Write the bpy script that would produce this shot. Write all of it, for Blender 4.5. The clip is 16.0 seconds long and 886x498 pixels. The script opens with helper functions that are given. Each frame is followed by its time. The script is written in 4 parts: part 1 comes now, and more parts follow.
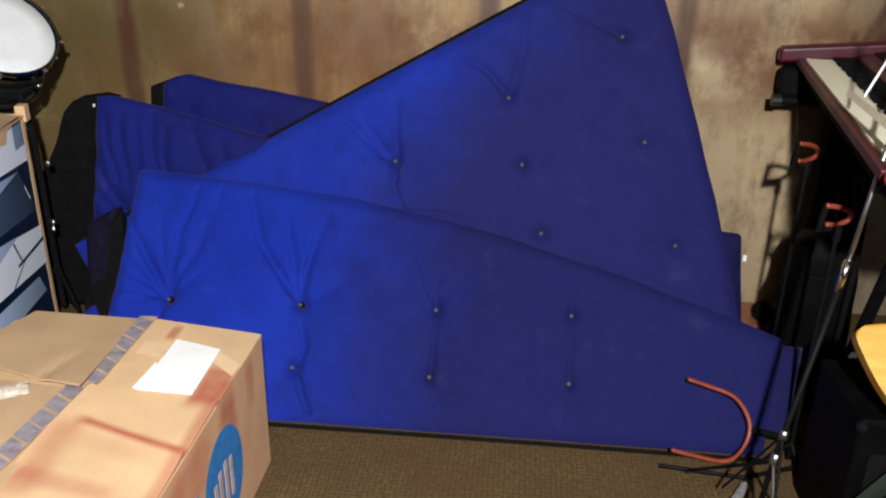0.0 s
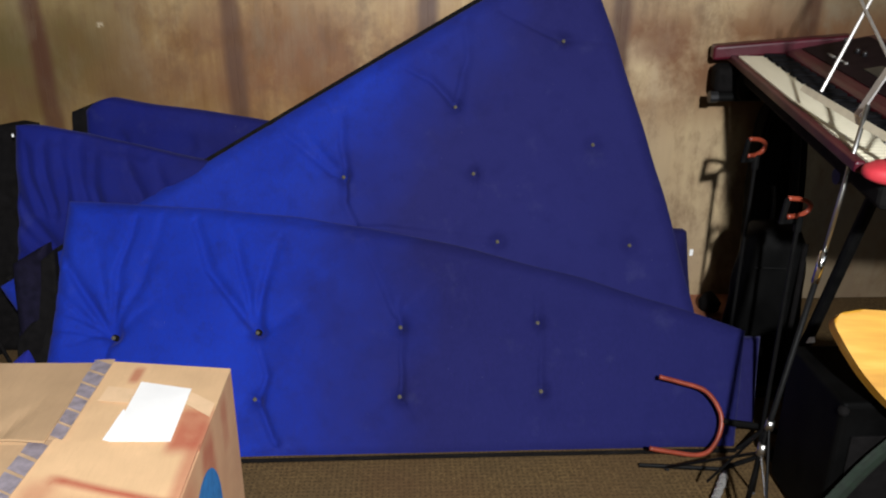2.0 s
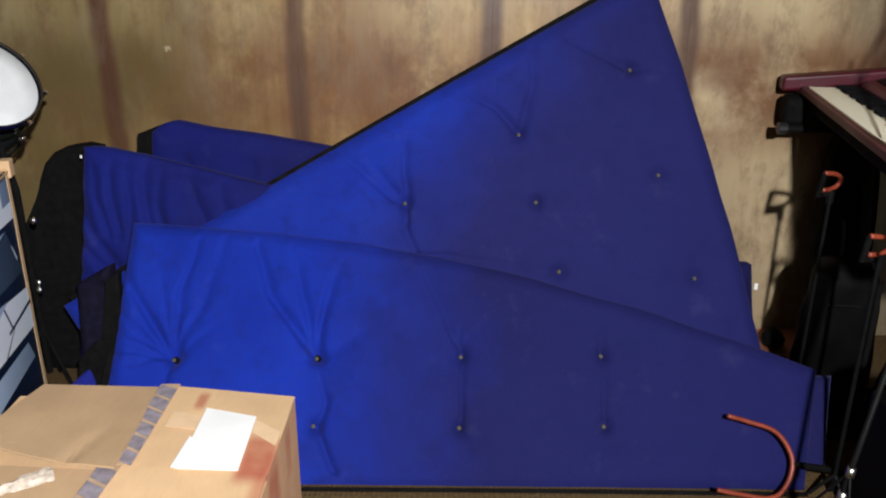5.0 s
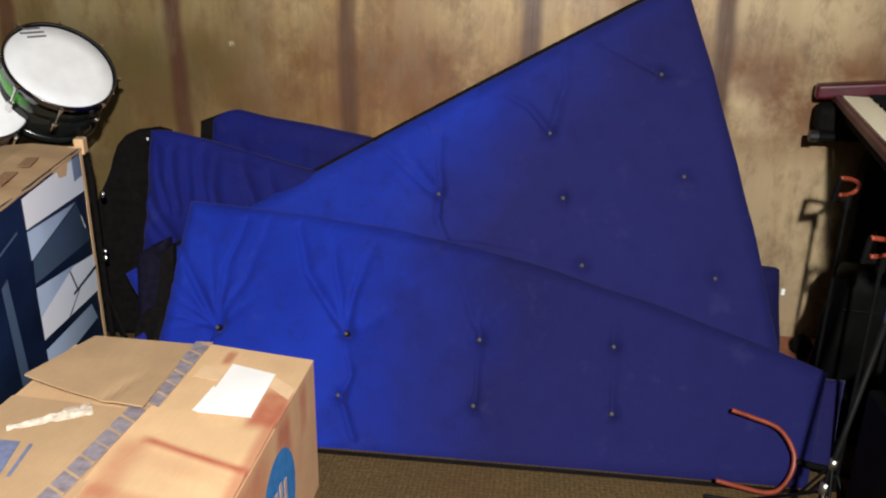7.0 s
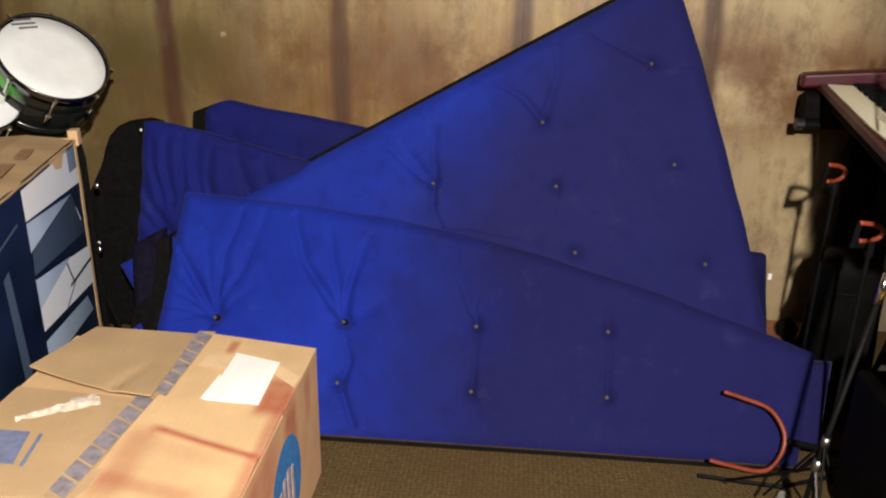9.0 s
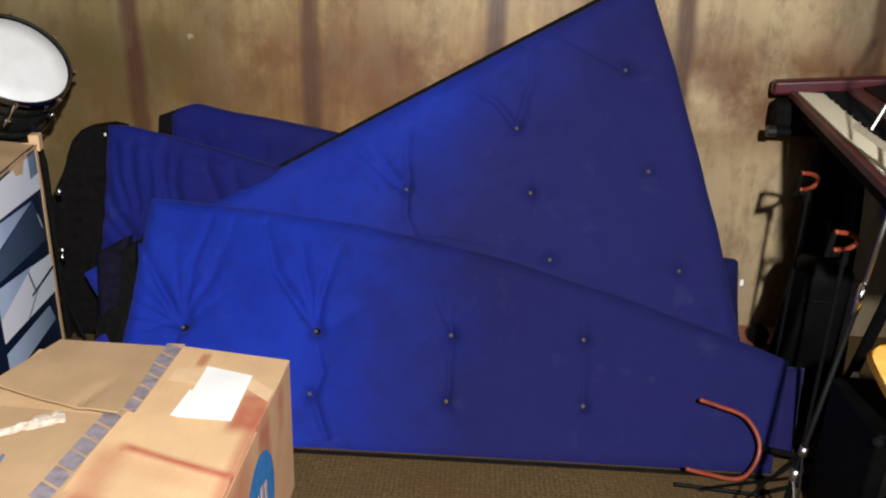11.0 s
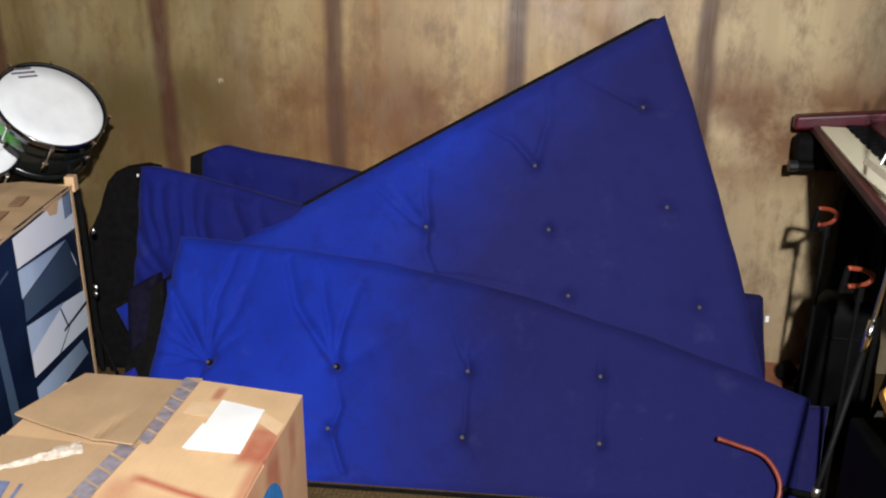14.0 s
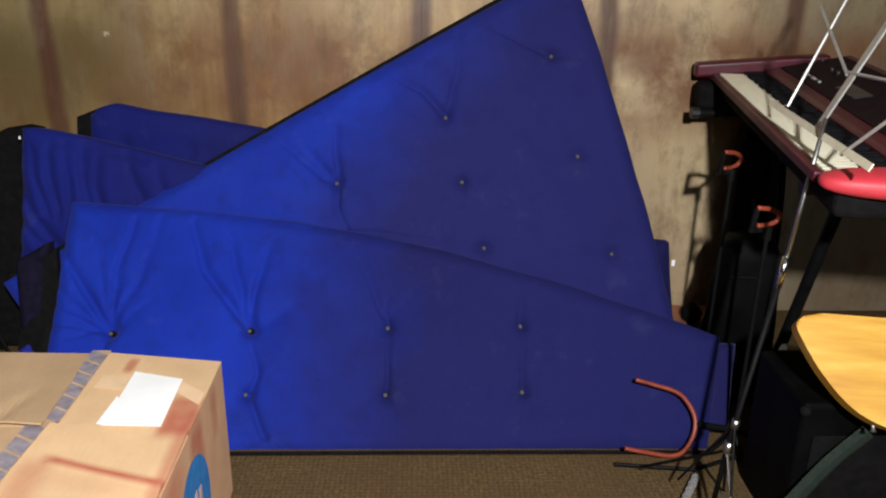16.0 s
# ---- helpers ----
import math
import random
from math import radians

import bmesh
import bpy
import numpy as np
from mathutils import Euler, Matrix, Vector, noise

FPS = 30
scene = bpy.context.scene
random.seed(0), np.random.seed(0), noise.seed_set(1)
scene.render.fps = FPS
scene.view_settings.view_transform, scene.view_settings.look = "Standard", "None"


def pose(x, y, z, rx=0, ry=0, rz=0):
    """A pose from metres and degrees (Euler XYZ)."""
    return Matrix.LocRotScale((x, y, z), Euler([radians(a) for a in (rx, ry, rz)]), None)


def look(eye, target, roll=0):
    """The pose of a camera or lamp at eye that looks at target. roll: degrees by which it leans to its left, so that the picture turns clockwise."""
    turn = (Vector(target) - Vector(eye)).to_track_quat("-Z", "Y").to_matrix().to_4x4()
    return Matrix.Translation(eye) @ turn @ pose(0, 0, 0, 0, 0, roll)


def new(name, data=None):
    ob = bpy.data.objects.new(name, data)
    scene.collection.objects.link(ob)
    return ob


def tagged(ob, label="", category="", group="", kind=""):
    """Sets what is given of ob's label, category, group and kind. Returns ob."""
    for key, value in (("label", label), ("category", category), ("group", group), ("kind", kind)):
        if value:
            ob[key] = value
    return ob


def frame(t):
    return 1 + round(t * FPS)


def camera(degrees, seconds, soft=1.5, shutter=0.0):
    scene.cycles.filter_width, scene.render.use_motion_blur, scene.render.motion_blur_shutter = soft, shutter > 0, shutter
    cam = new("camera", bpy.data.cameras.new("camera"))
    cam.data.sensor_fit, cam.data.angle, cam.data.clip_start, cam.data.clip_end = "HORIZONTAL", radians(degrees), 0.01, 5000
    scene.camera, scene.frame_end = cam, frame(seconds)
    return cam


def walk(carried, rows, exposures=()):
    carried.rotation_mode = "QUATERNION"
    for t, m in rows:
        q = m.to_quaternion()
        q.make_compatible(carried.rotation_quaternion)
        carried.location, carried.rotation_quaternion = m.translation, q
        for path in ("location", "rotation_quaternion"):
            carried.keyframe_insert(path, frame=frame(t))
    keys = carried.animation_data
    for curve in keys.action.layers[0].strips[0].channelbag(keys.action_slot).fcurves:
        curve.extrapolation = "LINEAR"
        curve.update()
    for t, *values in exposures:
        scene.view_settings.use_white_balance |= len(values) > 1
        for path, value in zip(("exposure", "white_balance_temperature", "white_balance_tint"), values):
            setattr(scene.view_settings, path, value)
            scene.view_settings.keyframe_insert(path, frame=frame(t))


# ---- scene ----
cam = camera(56.4, 16.0, soft=2.1)
PATH = [
    (0, (0.435, 0.16, 1.355), (0.263, 1.995, 0.579), 1.0),
    (0.5, (0.415, 0.156, 1.351), (0.222, 1.984, 0.563), 0.9),
    (1, (0.378, 0.163, 1.356), (0.237, 1.997, 0.57), -0.1),
    (1.5, (0.327, 0.193, 1.366), (0.307, 2.037, 0.595), -0.1),
    (2, (0.261, 0.207, 1.356), (0.329, 2.055, 0.596), 0.0),
    (2.5, (0.218, 0.212, 1.363), (0.291, 2.055, 0.59), 0.2),
    (3, (0.188, 0.216, 1.368), (0.233, 2.064, 0.605), 1.1),
    (3.5, (0.181, 0.229, 1.379), (0.218, 2.092, 0.653), 0.9),
    (4, (0.173, 0.244, 1.37), (0.193, 2.112, 0.655), 0.7),
    (4.2, (0.17, 0.247, 1.369), (0.173, 2.114, 0.654), 0.4),
    (6.3, (0.287, 0.174, 1.368), (0.214, 2.045, 0.665), 1.1),
    (6.5, (0.311, 0.154, 1.374), (0.188, 2.031, 0.695), 1.4),
    (7, (0.364, 0.097, 1.354), (0.144, 1.96, 0.662), 0.9),
    (7.5, (0.402, 0.062, 1.343), (0.136, 1.913, 0.633), 1.3),
    (8, (0.44, 0.066, 1.366), (0.165, 1.904, 0.628), 1.4),
    (8.5, (0.378, 0.057, 1.369), (0.151, 1.92, 0.677), 1.4),
    (9, (0.309, 0.06, 1.361), (0.146, 1.921, 0.646), 1.0),
    (9.5, (0.264, 0.058, 1.364), (0.211, 1.932, 0.666), 1.3),
    (12, (0.325, 0.118, 1.373), (0.218, 1.98, 0.65), 1.8),
    (12.5, (0.371, 0.105, 1.358), (0.228, 1.967, 0.642), 0.8),
    (13, (0.392, 0.099, 1.376), (0.219, 1.954, 0.649), 0.2),
    (13.5, (0.402, 0.084, 1.374), (0.196, 1.955, 0.698), -0.1),
    (14, (0.382, 0.077, 1.388), (0.177, 1.962, 0.752), 0.4),
    (14.5, (0.344, 0.063, 1.376), (0.179, 1.946, 0.722), -0.5),
    (15, (0.313, 0.069, 1.369), (0.189, 1.949, 0.699), -1.0),
    (15.5, (0.297, 0.095, 1.357), (0.255, 1.957, 0.629), 0.0),
    (16, (0.306, 0.109, 1.355), (0.366, 1.973, 0.634), 0.9),
]
walk(cam, [(t, look(eye, target, roll)) for t, eye, target, roll in PATH],
     exposures=((0, 0.0, 6250, 10), (4, 0.0, 6150, 10), (7, 0.0, 6550, 10), (8, 0.0, 7400, 10), (9.5, 0.0, 6950, 10), (12.5, 0.0, 6250, 10), (15, 0.0, 6300, 10), (16, -0.04, 6250, 10)))

# ---- light: a bulb inferred behind the camera, cone aimed left to dim the right; two added fill lamps ----
WALL_Y, ROOM_W, ROOM_E, ROOM_S, ROOM_H = 2.957, -2.6, 2.25, -1.9, 2.5
world = bpy.data.worlds.new("sky")
scene.world = world
world.use_nodes = True
wn = world.node_tree.nodes
sky = wn.new("ShaderNodeTexSky")
sky.sky_type, sky.sun_disc = "NISHITA", False
sky.sun_elevation, sky.sun_rotation = radians(48), radians(-70)
wn["Background"].inputs[1].default_value = 0.12
world.node_tree.links.new(sky.outputs[0], wn["Background"].inputs[0])


def area(name, eye, target, sx, sy, watts, colour):
    lamp = bpy.data.lights.new(name, "AREA")
    lamp.shape, lamp.size, lamp.size_y, lamp.energy, lamp.color = "RECTANGLE", sx, sy, watts, colour
    ob = new(name, lamp)
    ob.matrix_world = look(eye, target)
    return ob


# Added fill lamp for the carton's right-facing side; the window is made up.
area("right_fill", (2.2, -0.50, 1.93), (-0.8, 1.9, 0.5), 1.8, 0.95, 10, (0.95, 0.98, 1.0))
# Unseen bulb placed from its shadows; the soft cone is added to dim the right.
bulb = bpy.data.lights.new("unseen_bulb", "SPOT")
bulb.energy, bulb.color, bulb.shadow_soft_size = 640, (1.0, 0.98, 0.95), 0.04
bulb.spot_size, bulb.spot_blend = radians(136), 1.0
new("unseen_bulb", bulb).matrix_world = look((0.62, -0.45, 1.87), (-0.60, 2.20, 0.60))
# Added fill lamp behind the camera; the doorway is made up.
area("rear_fill", (1.15, -1.85, 1.35), (0.9, 2.0, 1.2), 0.85, 1.5, 4, (1.0, 0.90, 0.76))


# ---- materials ----
class Graph:
    """A small wrapper round a material's nodes."""

    def __init__(self, name, rough=0.6, metal=0.0, spec=0.5):
        self.mat = bpy.data.materials.new(name)
        self.mat.use_nodes = True
        self.tree = self.mat.node_tree
        self.bsdf = self.tree.nodes["Principled BSDF"]
        self.put("Roughness", rough)
        self.put("Metallic", metal)
        self.put("Specular IOR Level", spec)

    def node(self, kind, **values):
        n = self.tree.nodes.new(kind)
        for key, value in values.items():
            n.inputs[key].default_value = value
        return n

    def join(self, a, b):
        self.tree.links.new(a, b)

    def put(self, socket, value):
        if isinstance(value, (int, float)):
            self.bsdf.inputs[socket].default_value = value
        elif isinstance(value, tuple):
            self.bsdf.inputs[socket].default_value = (*value, 1) if len(value) == 3 else value
        else:
            self.join(value, self.bsdf.inputs[socket])

    def coords(self, scale=(1, 1, 1), kind="Object", turn=(0, 0, 0)):
        tex = self.node("ShaderNodeTexCoord")
        m = self.node("ShaderNodeMapping", Scale=scale, Rotation=turn)
        self.join(tex.outputs[kind], m.inputs[0])
        return m.outputs[0]

    def noise(self, scale, detail=4.0, rough=0.55, at=None):
        n = self.node("ShaderNodeTexNoise", Scale=scale, Detail=detail, Roughness=rough)
        self.join(at if at is not None else self.coords(), n.inputs["Vector"])
        return n.outputs["Fac"]

    def ramp(self, value, *stops):
        r = self.node("ShaderNodeValToRGB")
        els = r.color_ramp.elements
        while len(els) < len(stops):
            els.new(0.5)
        for e, (p, c) in zip(els, stops):
            e.position = p
            e.color = (*c, 1) if isinstance(c, tuple) else (c, c, c, 1)
        self.join(value, r.inputs[0])
        return r.outputs[0]

    def mix(self, fac, a, b, mode="MIX"):
        m = self.tree.nodes.new("ShaderNodeMix")
        m.data_type, m.blend_type = "RGBA", mode
        for socket, v in ((m.inputs[0], fac), (m.inputs[6], a), (m.inputs[7], b)):
            if isinstance(v, (int, float)):
                socket.default_value = v
            elif isinstance(v, tuple):
                socket.default_value = (*v, 1)
            else:
                self.join(v, socket)
        return m.outputs[2]

    def math(self, op, a, b=0.0, c=0.0):
        m = self.tree.nodes.new("ShaderNodeMath")
        m.operation = op
        for socket, v in zip(m.inputs, (a, b, c)):
            if isinstance(v, (int, float)):
                socket.default_value = v
            else:
                self.join(v, socket)
        return m.outputs[0]

    def bump(self, height, strength=0.3, distance=0.002):
        b = self.node("ShaderNodeBump", Strength=strength, Distance=distance)
        self.join(height, b.inputs["Height"])
        self.join(b.outputs[0], self.bsdf.inputs["Normal"])
        return self

    def axis(self, n, kind="Object"):
        s = self.node("ShaderNodeSeparateXYZ")
        self.join(self.coords(kind=kind), s.inputs[0])
        return s.outputs[n]

    def band(self, value, centre, half, soft):
        """1 within half of centre, falling to 0 over soft."""
        d = self.math("ABSOLUTE", self.math("SUBTRACT", value, centre))
        m = self.node("ShaderNodeMapRange")
        m.interpolation_type = "SMOOTHSTEP"
        m.inputs["From Min"].default_value, m.inputs["From Max"].default_value = half, half + soft
        m.inputs["To Min"].default_value, m.inputs["To Max"].default_value = 1.0, 0.0
        self.join(d, m.inputs["Value"])
        return m.outputs[0]


def plain(name, colour, rough=0.5, metal=0.0, spec=0.5, vary=0.15, scale=30.0):
    g = Graph(name, rough, metal, spec)
    dark = tuple(c * (1 - vary) for c in colour)
    light = tuple(min(1, c * (1 + vary)) for c in colour)
    n = g.noise(scale)
    g.put("Base Color", g.ramp(n, (0.3, dark), (0.7, light)))
    g.put("Roughness", g.ramp(g.noise(scale * 0.4), (0.3, max(0.02, rough - 0.08)), (0.7, min(1, rough + 0.08))))
    return g.mat


def cloth(name, a, b, rough=0.85, dimmed=None):
    """Woven polyester: fine weave, faded and dusty patches; dimmed: slope, start, width and tone of a painted fall into
    shade.
    """
    g = Graph(name, rough, 0, 0.12)
    fade = g.noise(3.0, 5)
    base = g.mix(g.ramp(fade, (0.35, 0.0), (0.75, 1.0)), a, b)
    if dimmed:
        slope, start, width, dim_tone = dimmed
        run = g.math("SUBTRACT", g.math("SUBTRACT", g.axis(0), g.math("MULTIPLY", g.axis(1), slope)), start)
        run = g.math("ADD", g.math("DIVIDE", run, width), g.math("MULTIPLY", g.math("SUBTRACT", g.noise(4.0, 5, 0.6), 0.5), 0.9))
        base = g.mix(g.ramp(run, (0.0, 0.0), (0.5, 0.62), (1.0, 0.92)), base, dim_tone)
    dust = g.ramp(g.noise(9.0, 8, 0.7), (0.58, 0.0), (0.82, 0.10))
    base = g.mix(dust, base, (0.16, 0.17, 0.30))
    grain = g.noise(120.0, 4, 0.7, at=g.coords((1, 0.5, 1)))
    base = g.mix(g.ramp(grain, (0.35, 0.0), (0.72, 0.30)), base, (0.017, 0.015, 0.105))
    patchy = g.noise(14.0, 6, 0.7)
    base = g.mix(g.ramp(patchy, (0.50, 0.0), (0.72, 0.35)), base, (0.006, 0.007, 0.06))
    lint = g.ramp(g.noise(220.0, 2), (0.76, 0.0), (0.80, 0.25))
    g.put("Base Color", g.mix(lint, base, (0.4, 0.4, 0.5)))
    g.put("Sheen Weight", 0.06)
    g.put("Sheen Roughness", 0.45)
    g.put("Sheen Tint", (0.5, 0.5, 1.0))
    weave = g.noise(650.0, 2, at=g.coords((1, 0.35, 1)))
    wrinkle = g.noise(24.0, 4, 0.6)
    g.bump(g.math("ADD", g.math("MULTIPLY", weave, 0.25), wrinkle), 0.35, 0.004)
    return g.mat


BLUE = cloth("blue_polyester", (0.011, 0.016, 0.19), (0.017, 0.026, 0.25))
# The mats' fall into shade towards the right is put into these two covers.
BLUE_FRONT = cloth("blue_polyester_front", (0.005, 0.021, 0.27), (0.008, 0.031, 0.34), dimmed=(0.10, -0.28, 0.55, (0.0088, 0.0083, 0.049)))
BLUE_BIG = cloth("blue_polyester_big", (0.006, 0.020, 0.24), (0.010, 0.031, 0.31), dimmed=(0.70, -0.58, 0.45, (0.0125, 0.0122, 0.070)))
# Shaded copies of the same blue, for mats at the back and right.
BLUE_SHADED = cloth("blue_polyester_shaded", (0.009, 0.011, 0.10), (0.012, 0.014, 0.13), dimmed=(0.0, -3.0, 0.5, (0.0088, 0.0083, 0.049)))
BLUE_DARK = cloth("blue_polyester_shaded_back", (0.004, 0.0075, 0.105), (0.006, 0.012, 0.145), dimmed=(0.0, -0.9, 1.5, (0.0088, 0.0083, 0.049)))
NAVY_SHADE = plain("navy_shade", (0.006, 0.005, 0.014), 0.9, spec=0.1, vary=0.4, scale=40)
BLACK_CLOTH = plain("black_lining", (0.0045, 0.004, 0.004), 0.9, spec=0.1, vary=0.4, scale=40)
TUFT = plain("tuft_cord", (0.075, 0.066, 0.045), 0.9, vary=0.4, scale=300)
CHROME = plain("chrome", (0.75, 0.75, 0.74), 0.16, 1.0, vary=0.05)
DARK_CHROME = plain("black_nickel", (0.16, 0.16, 0.17), 0.2, 1.0, vary=0.1)
STEEL = plain("dull_steel", (0.42, 0.42, 0.40), 0.34, 1.0, vary=0.12, scale=60)
CREAM = plain("cream_plastic", (0.66, 0.60, 0.44), 0.45, vary=0.1)
ALU = plain("brushed_aluminium", (0.40, 0.39, 0.37), 0.36, 0.5, vary=0.12, scale=80)
BLACK_METAL = plain("black_tube", (0.005, 0.005, 0.005), 0.5, 0.0, spec=0.07, vary=0.3)
BLACK_PLASTIC = plain("black_plastic", (0.014, 0.014, 0.015), 0.42, vary=0.3)
BLACK_VINYL = plain("black_vinyl", (0.0025, 0.0025, 0.0025), 0.55, spec=0.05, vary=0.4, scale=12)
ORANGE_RUBBER = plain("orange_rubber", (0.21, 0.036, 0.016), 0.45, vary=0.25, scale=40)
DRUM_HEAD = plain("drum_head", (0.72, 0.73, 0.74), 0.42, vary=0.06, scale=14)
# Green on the lit side, black on the shaded one, put into the colour.
gd = Graph("green_lit_side_lacquer", 0.22)
gd.put("Base Color", gd.ramp(gd.math("ADD", gd.math("SUBTRACT", gd.math("MULTIPLY", gd.axis(0), 2.5), gd.math("MULTIPLY", gd.axis(1), 1.6)), 0.5), (0.16, (0.06, 0.34, 0.03)), (0.34, (0.010, 0.012, 0.010))))
DRUM_GREEN = gd.mat
DRUM_BLACK = plain("black_lacquer", (0.010, 0.011, 0.010), 0.2, vary=0.3)
PAPER = plain("white_paper", (0.86, 0.86, 0.84), 0.6, vary=0.03, scale=20)
KEY_WHITE = plain("ivory_key", (0.84, 0.79, 0.60), 0.35, vary=0.06)
KEY_BLACK = plain("ebony_key", (0.004, 0.004, 0.005), 0.6, spec=0.05, vary=0.2)
RED_CASE = plain("red_lacquer", (0.062, 0.005, 0.012), 0.4, spec=0.3, vary=0.3, scale=8)
RED_BRIGHT = plain("red_end_cheek", (0.46, 0.028, 0.040), 0.6, vary=0.15, scale=10)
PANEL_DARK = plain("dark_panel", (0.012, 0.005, 0.007), 0.75, spec=0.1, vary=0.35, scale=25)
GREEN_STRAP = plain("green_webbing", (0.003, 0.010, 0.004), 0.8, vary=0.4, scale=90)
BLUE_INK = plain("blue_ink", (0.02, 0.16, 0.42), 0.7, vary=0.2, scale=50)
FADED_INK = plain("faded_blue_ink", (0.16, 0.19, 0.32), 0.7, vary=0.2, scale=60)
TAPE_STRIPE = plain("grey_violet_stripe", (0.25, 0.22, 0.25), 0.4, vary=0.3, scale=45)
NAVY_PRINT = plain("navy_print", (0.006, 0.014, 0.036), 0.4, spec=0.3, vary=0.5, scale=4)
RED_BROWN = plain("red_brown_board", (0.26, 0.10, 0.05), 0.6, vary=0.35, scale=16)


def cardboard(name, base=(0.64, 0.425, 0.235)):
    g = Graph(name, 0.8, 0, 0.2)
    c = g.mix(g.ramp(g.noise(6.0, 6), (0.3, 0.0), (0.75, 1.0)), tuple(0.86 * v for v in base), tuple(min(1, 1.08 * v) for v in base))
    fibre = g.ramp(g.noise(140.0, 3, at=g.coords((1, 0.15, 1))), (0.45, 0.0), (0.8, 0.22))
    c = g.mix(fibre, c, tuple(0.72 * v for v in base))
    scuff = g.ramp(g.noise(22.0, 8, 0.7), (0.62, 0.0), (0.75, 0.35))
    g.base = g.mix(scuff, c, tuple(min(1, 1.25 * v) for v in base))
    g.put("Base Color", g.base)
    ridges = g.node("ShaderNodeTexWave", Scale=55.0, Distortion=0.6)
    g.join(g.coords(), ridges.inputs[0])
    g.bump(g.math("ADD", g.math("MULTIPLY", ridges.outputs["Fac"], 0.04), g.noise(18.0, 5, 0.65)), 0.35, 0.004)
    return g


CARD = cardboard("cardboard").mat
CARD_DULL = cardboard("dusty_cardboard", (0.50, 0.335, 0.19)).mat
CARD_EDGE = plain("cardboard_edge", (0.30, 0.17, 0.085), 0.9, vary=0.3, scale=200)


def printed_card(name, bands):
    """Cardboard with soft red-brown airbrushed print: (axis, centre, half, soft, axis2, centre2, half2, soft2, strength, slope)."""
    g = cardboard(name)
    c = g.base
    x, y, z = (g.axis(n) for n in range(3))
    ax = (x, y, z)
    mottle = g.ramp(g.noise(14.0, 5), (0.25, 0.65), (0.6, 1.0))
    for a, c0, h0, s0, b, c1, h1, s1, strength, *slope in bands:
        across = g.math("SUBTRACT", ax[a], g.math("MULTIPLY", ax[b], slope[0])) if slope else ax[a]
        m = g.math("MULTIPLY", g.band(across, c0, h0, s0), g.band(ax[b], c1, h1, s1))
        c = g.mix(g.math("MULTIPLY", g.math("MULTIPLY", m, mottle), strength), c, (0.36, 0.085, 0.05))
    g.put("Base Color", c)
    return g.mat


def wall_wood():
    """Stained plywood: vertical streaks, dark bands where the sheets meet, brown clouds of damp."""
    g = Graph("stained_plywood", 0.45, 0, 0.4)
    streak = g.noise(5.5, 6, 0.6, g.coords((1, 1, 0.09)))
    fine = g.noise(60.0, 4, 0.6, g.coords((1, 1, 0.03)))
    cloud = g.noise(2.6, 5, 0.6, g.coords((1, 1, 0.8)))
    c = g.ramp(streak, (0.33, (0.140, 0.070, 0.025)), (0.50, (0.320, 0.196, 0.074)), (0.66, (0.50, 0.375, 0.180)))
    c = g.mix(g.ramp(cloud, (0.42, 0.0), (0.64, 0.85)), c, (0.20, 0.095, 0.035))
    c = g.mix(g.ramp(fine, (0.45, 0.0), (0.75, 0.14)), c, (0.14, 0.07, 0.03))
    # bands at the sheet joints, wavering; a pale zone painted on the right to offset lamp falloff, darker further right
    x, z = g.axis(0), g.axis(2)
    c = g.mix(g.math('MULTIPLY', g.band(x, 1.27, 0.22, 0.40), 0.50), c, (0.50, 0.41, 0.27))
    c = g.mix(g.math('MULTIPLY', g.band(x, 2.3, 0.66, 0.30), g.ramp(g.noise(2.2, 4), (0.3, 0.65), (0.7, 0.95))), c, (0.125, 0.110, 0.082))
    waver = g.math("MULTIPLY", g.math("SUBTRACT", g.noise(3.5, 3, 0.5, g.coords((0.3, 1, 1))), 0.5), 0.05)
    k = g.math("DIVIDE", g.math("ADD", g.math("ADD", x, waver), 0.94 + 0.627 * 6.5), 0.627)
    off = g.math("MULTIPLY", g.math("SUBTRACT", g.math("FRACT", k), 0.5), 0.627)
    joint = g.band(off, 0.0, 0.014, 0.034)
    joint = g.math("MULTIPLY", joint, g.ramp(g.noise(7.0, 4, 0.6, g.coords((1, 1, 0.3))), (0.25, 0.80), (0.6, 1.0)))
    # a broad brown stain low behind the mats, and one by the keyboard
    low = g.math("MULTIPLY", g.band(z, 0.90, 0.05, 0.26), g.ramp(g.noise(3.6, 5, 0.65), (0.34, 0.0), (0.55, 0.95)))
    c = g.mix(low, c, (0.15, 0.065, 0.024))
    west = g.math('MULTIPLY', g.band(x, -1.9, 0.95, 0.75), g.ramp(g.noise(2.4, 4), (0.3, 0.5), (0.65, 0.9)))
    c = g.mix(west, c, (0.092, 0.070, 0.025))
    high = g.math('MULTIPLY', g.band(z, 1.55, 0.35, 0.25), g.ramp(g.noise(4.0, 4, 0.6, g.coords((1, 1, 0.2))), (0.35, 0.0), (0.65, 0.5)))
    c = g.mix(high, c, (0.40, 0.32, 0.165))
    spot = g.math("MULTIPLY", g.band(x, 1.07, 0.03, 0.09), g.band(z, 0.95, 0.02, 0.07))
    c = g.mix(g.math("MULTIPLY", spot, 0.7), c, (0.13, 0.055, 0.025))
    c = g.mix(joint, c, (0.070, 0.030, 0.015))
    blot = g.noise(11.0, 7, 0.7, g.coords((1, 1, 0.55)))
    c = g.mix(g.ramp(blot, (0.48, 0.0), (0.66, 0.55)), c, (0.10, 0.050, 0.022))
    grey = g.noise(6.0, 6, 0.65, g.coords((1, 1, 0.4)))
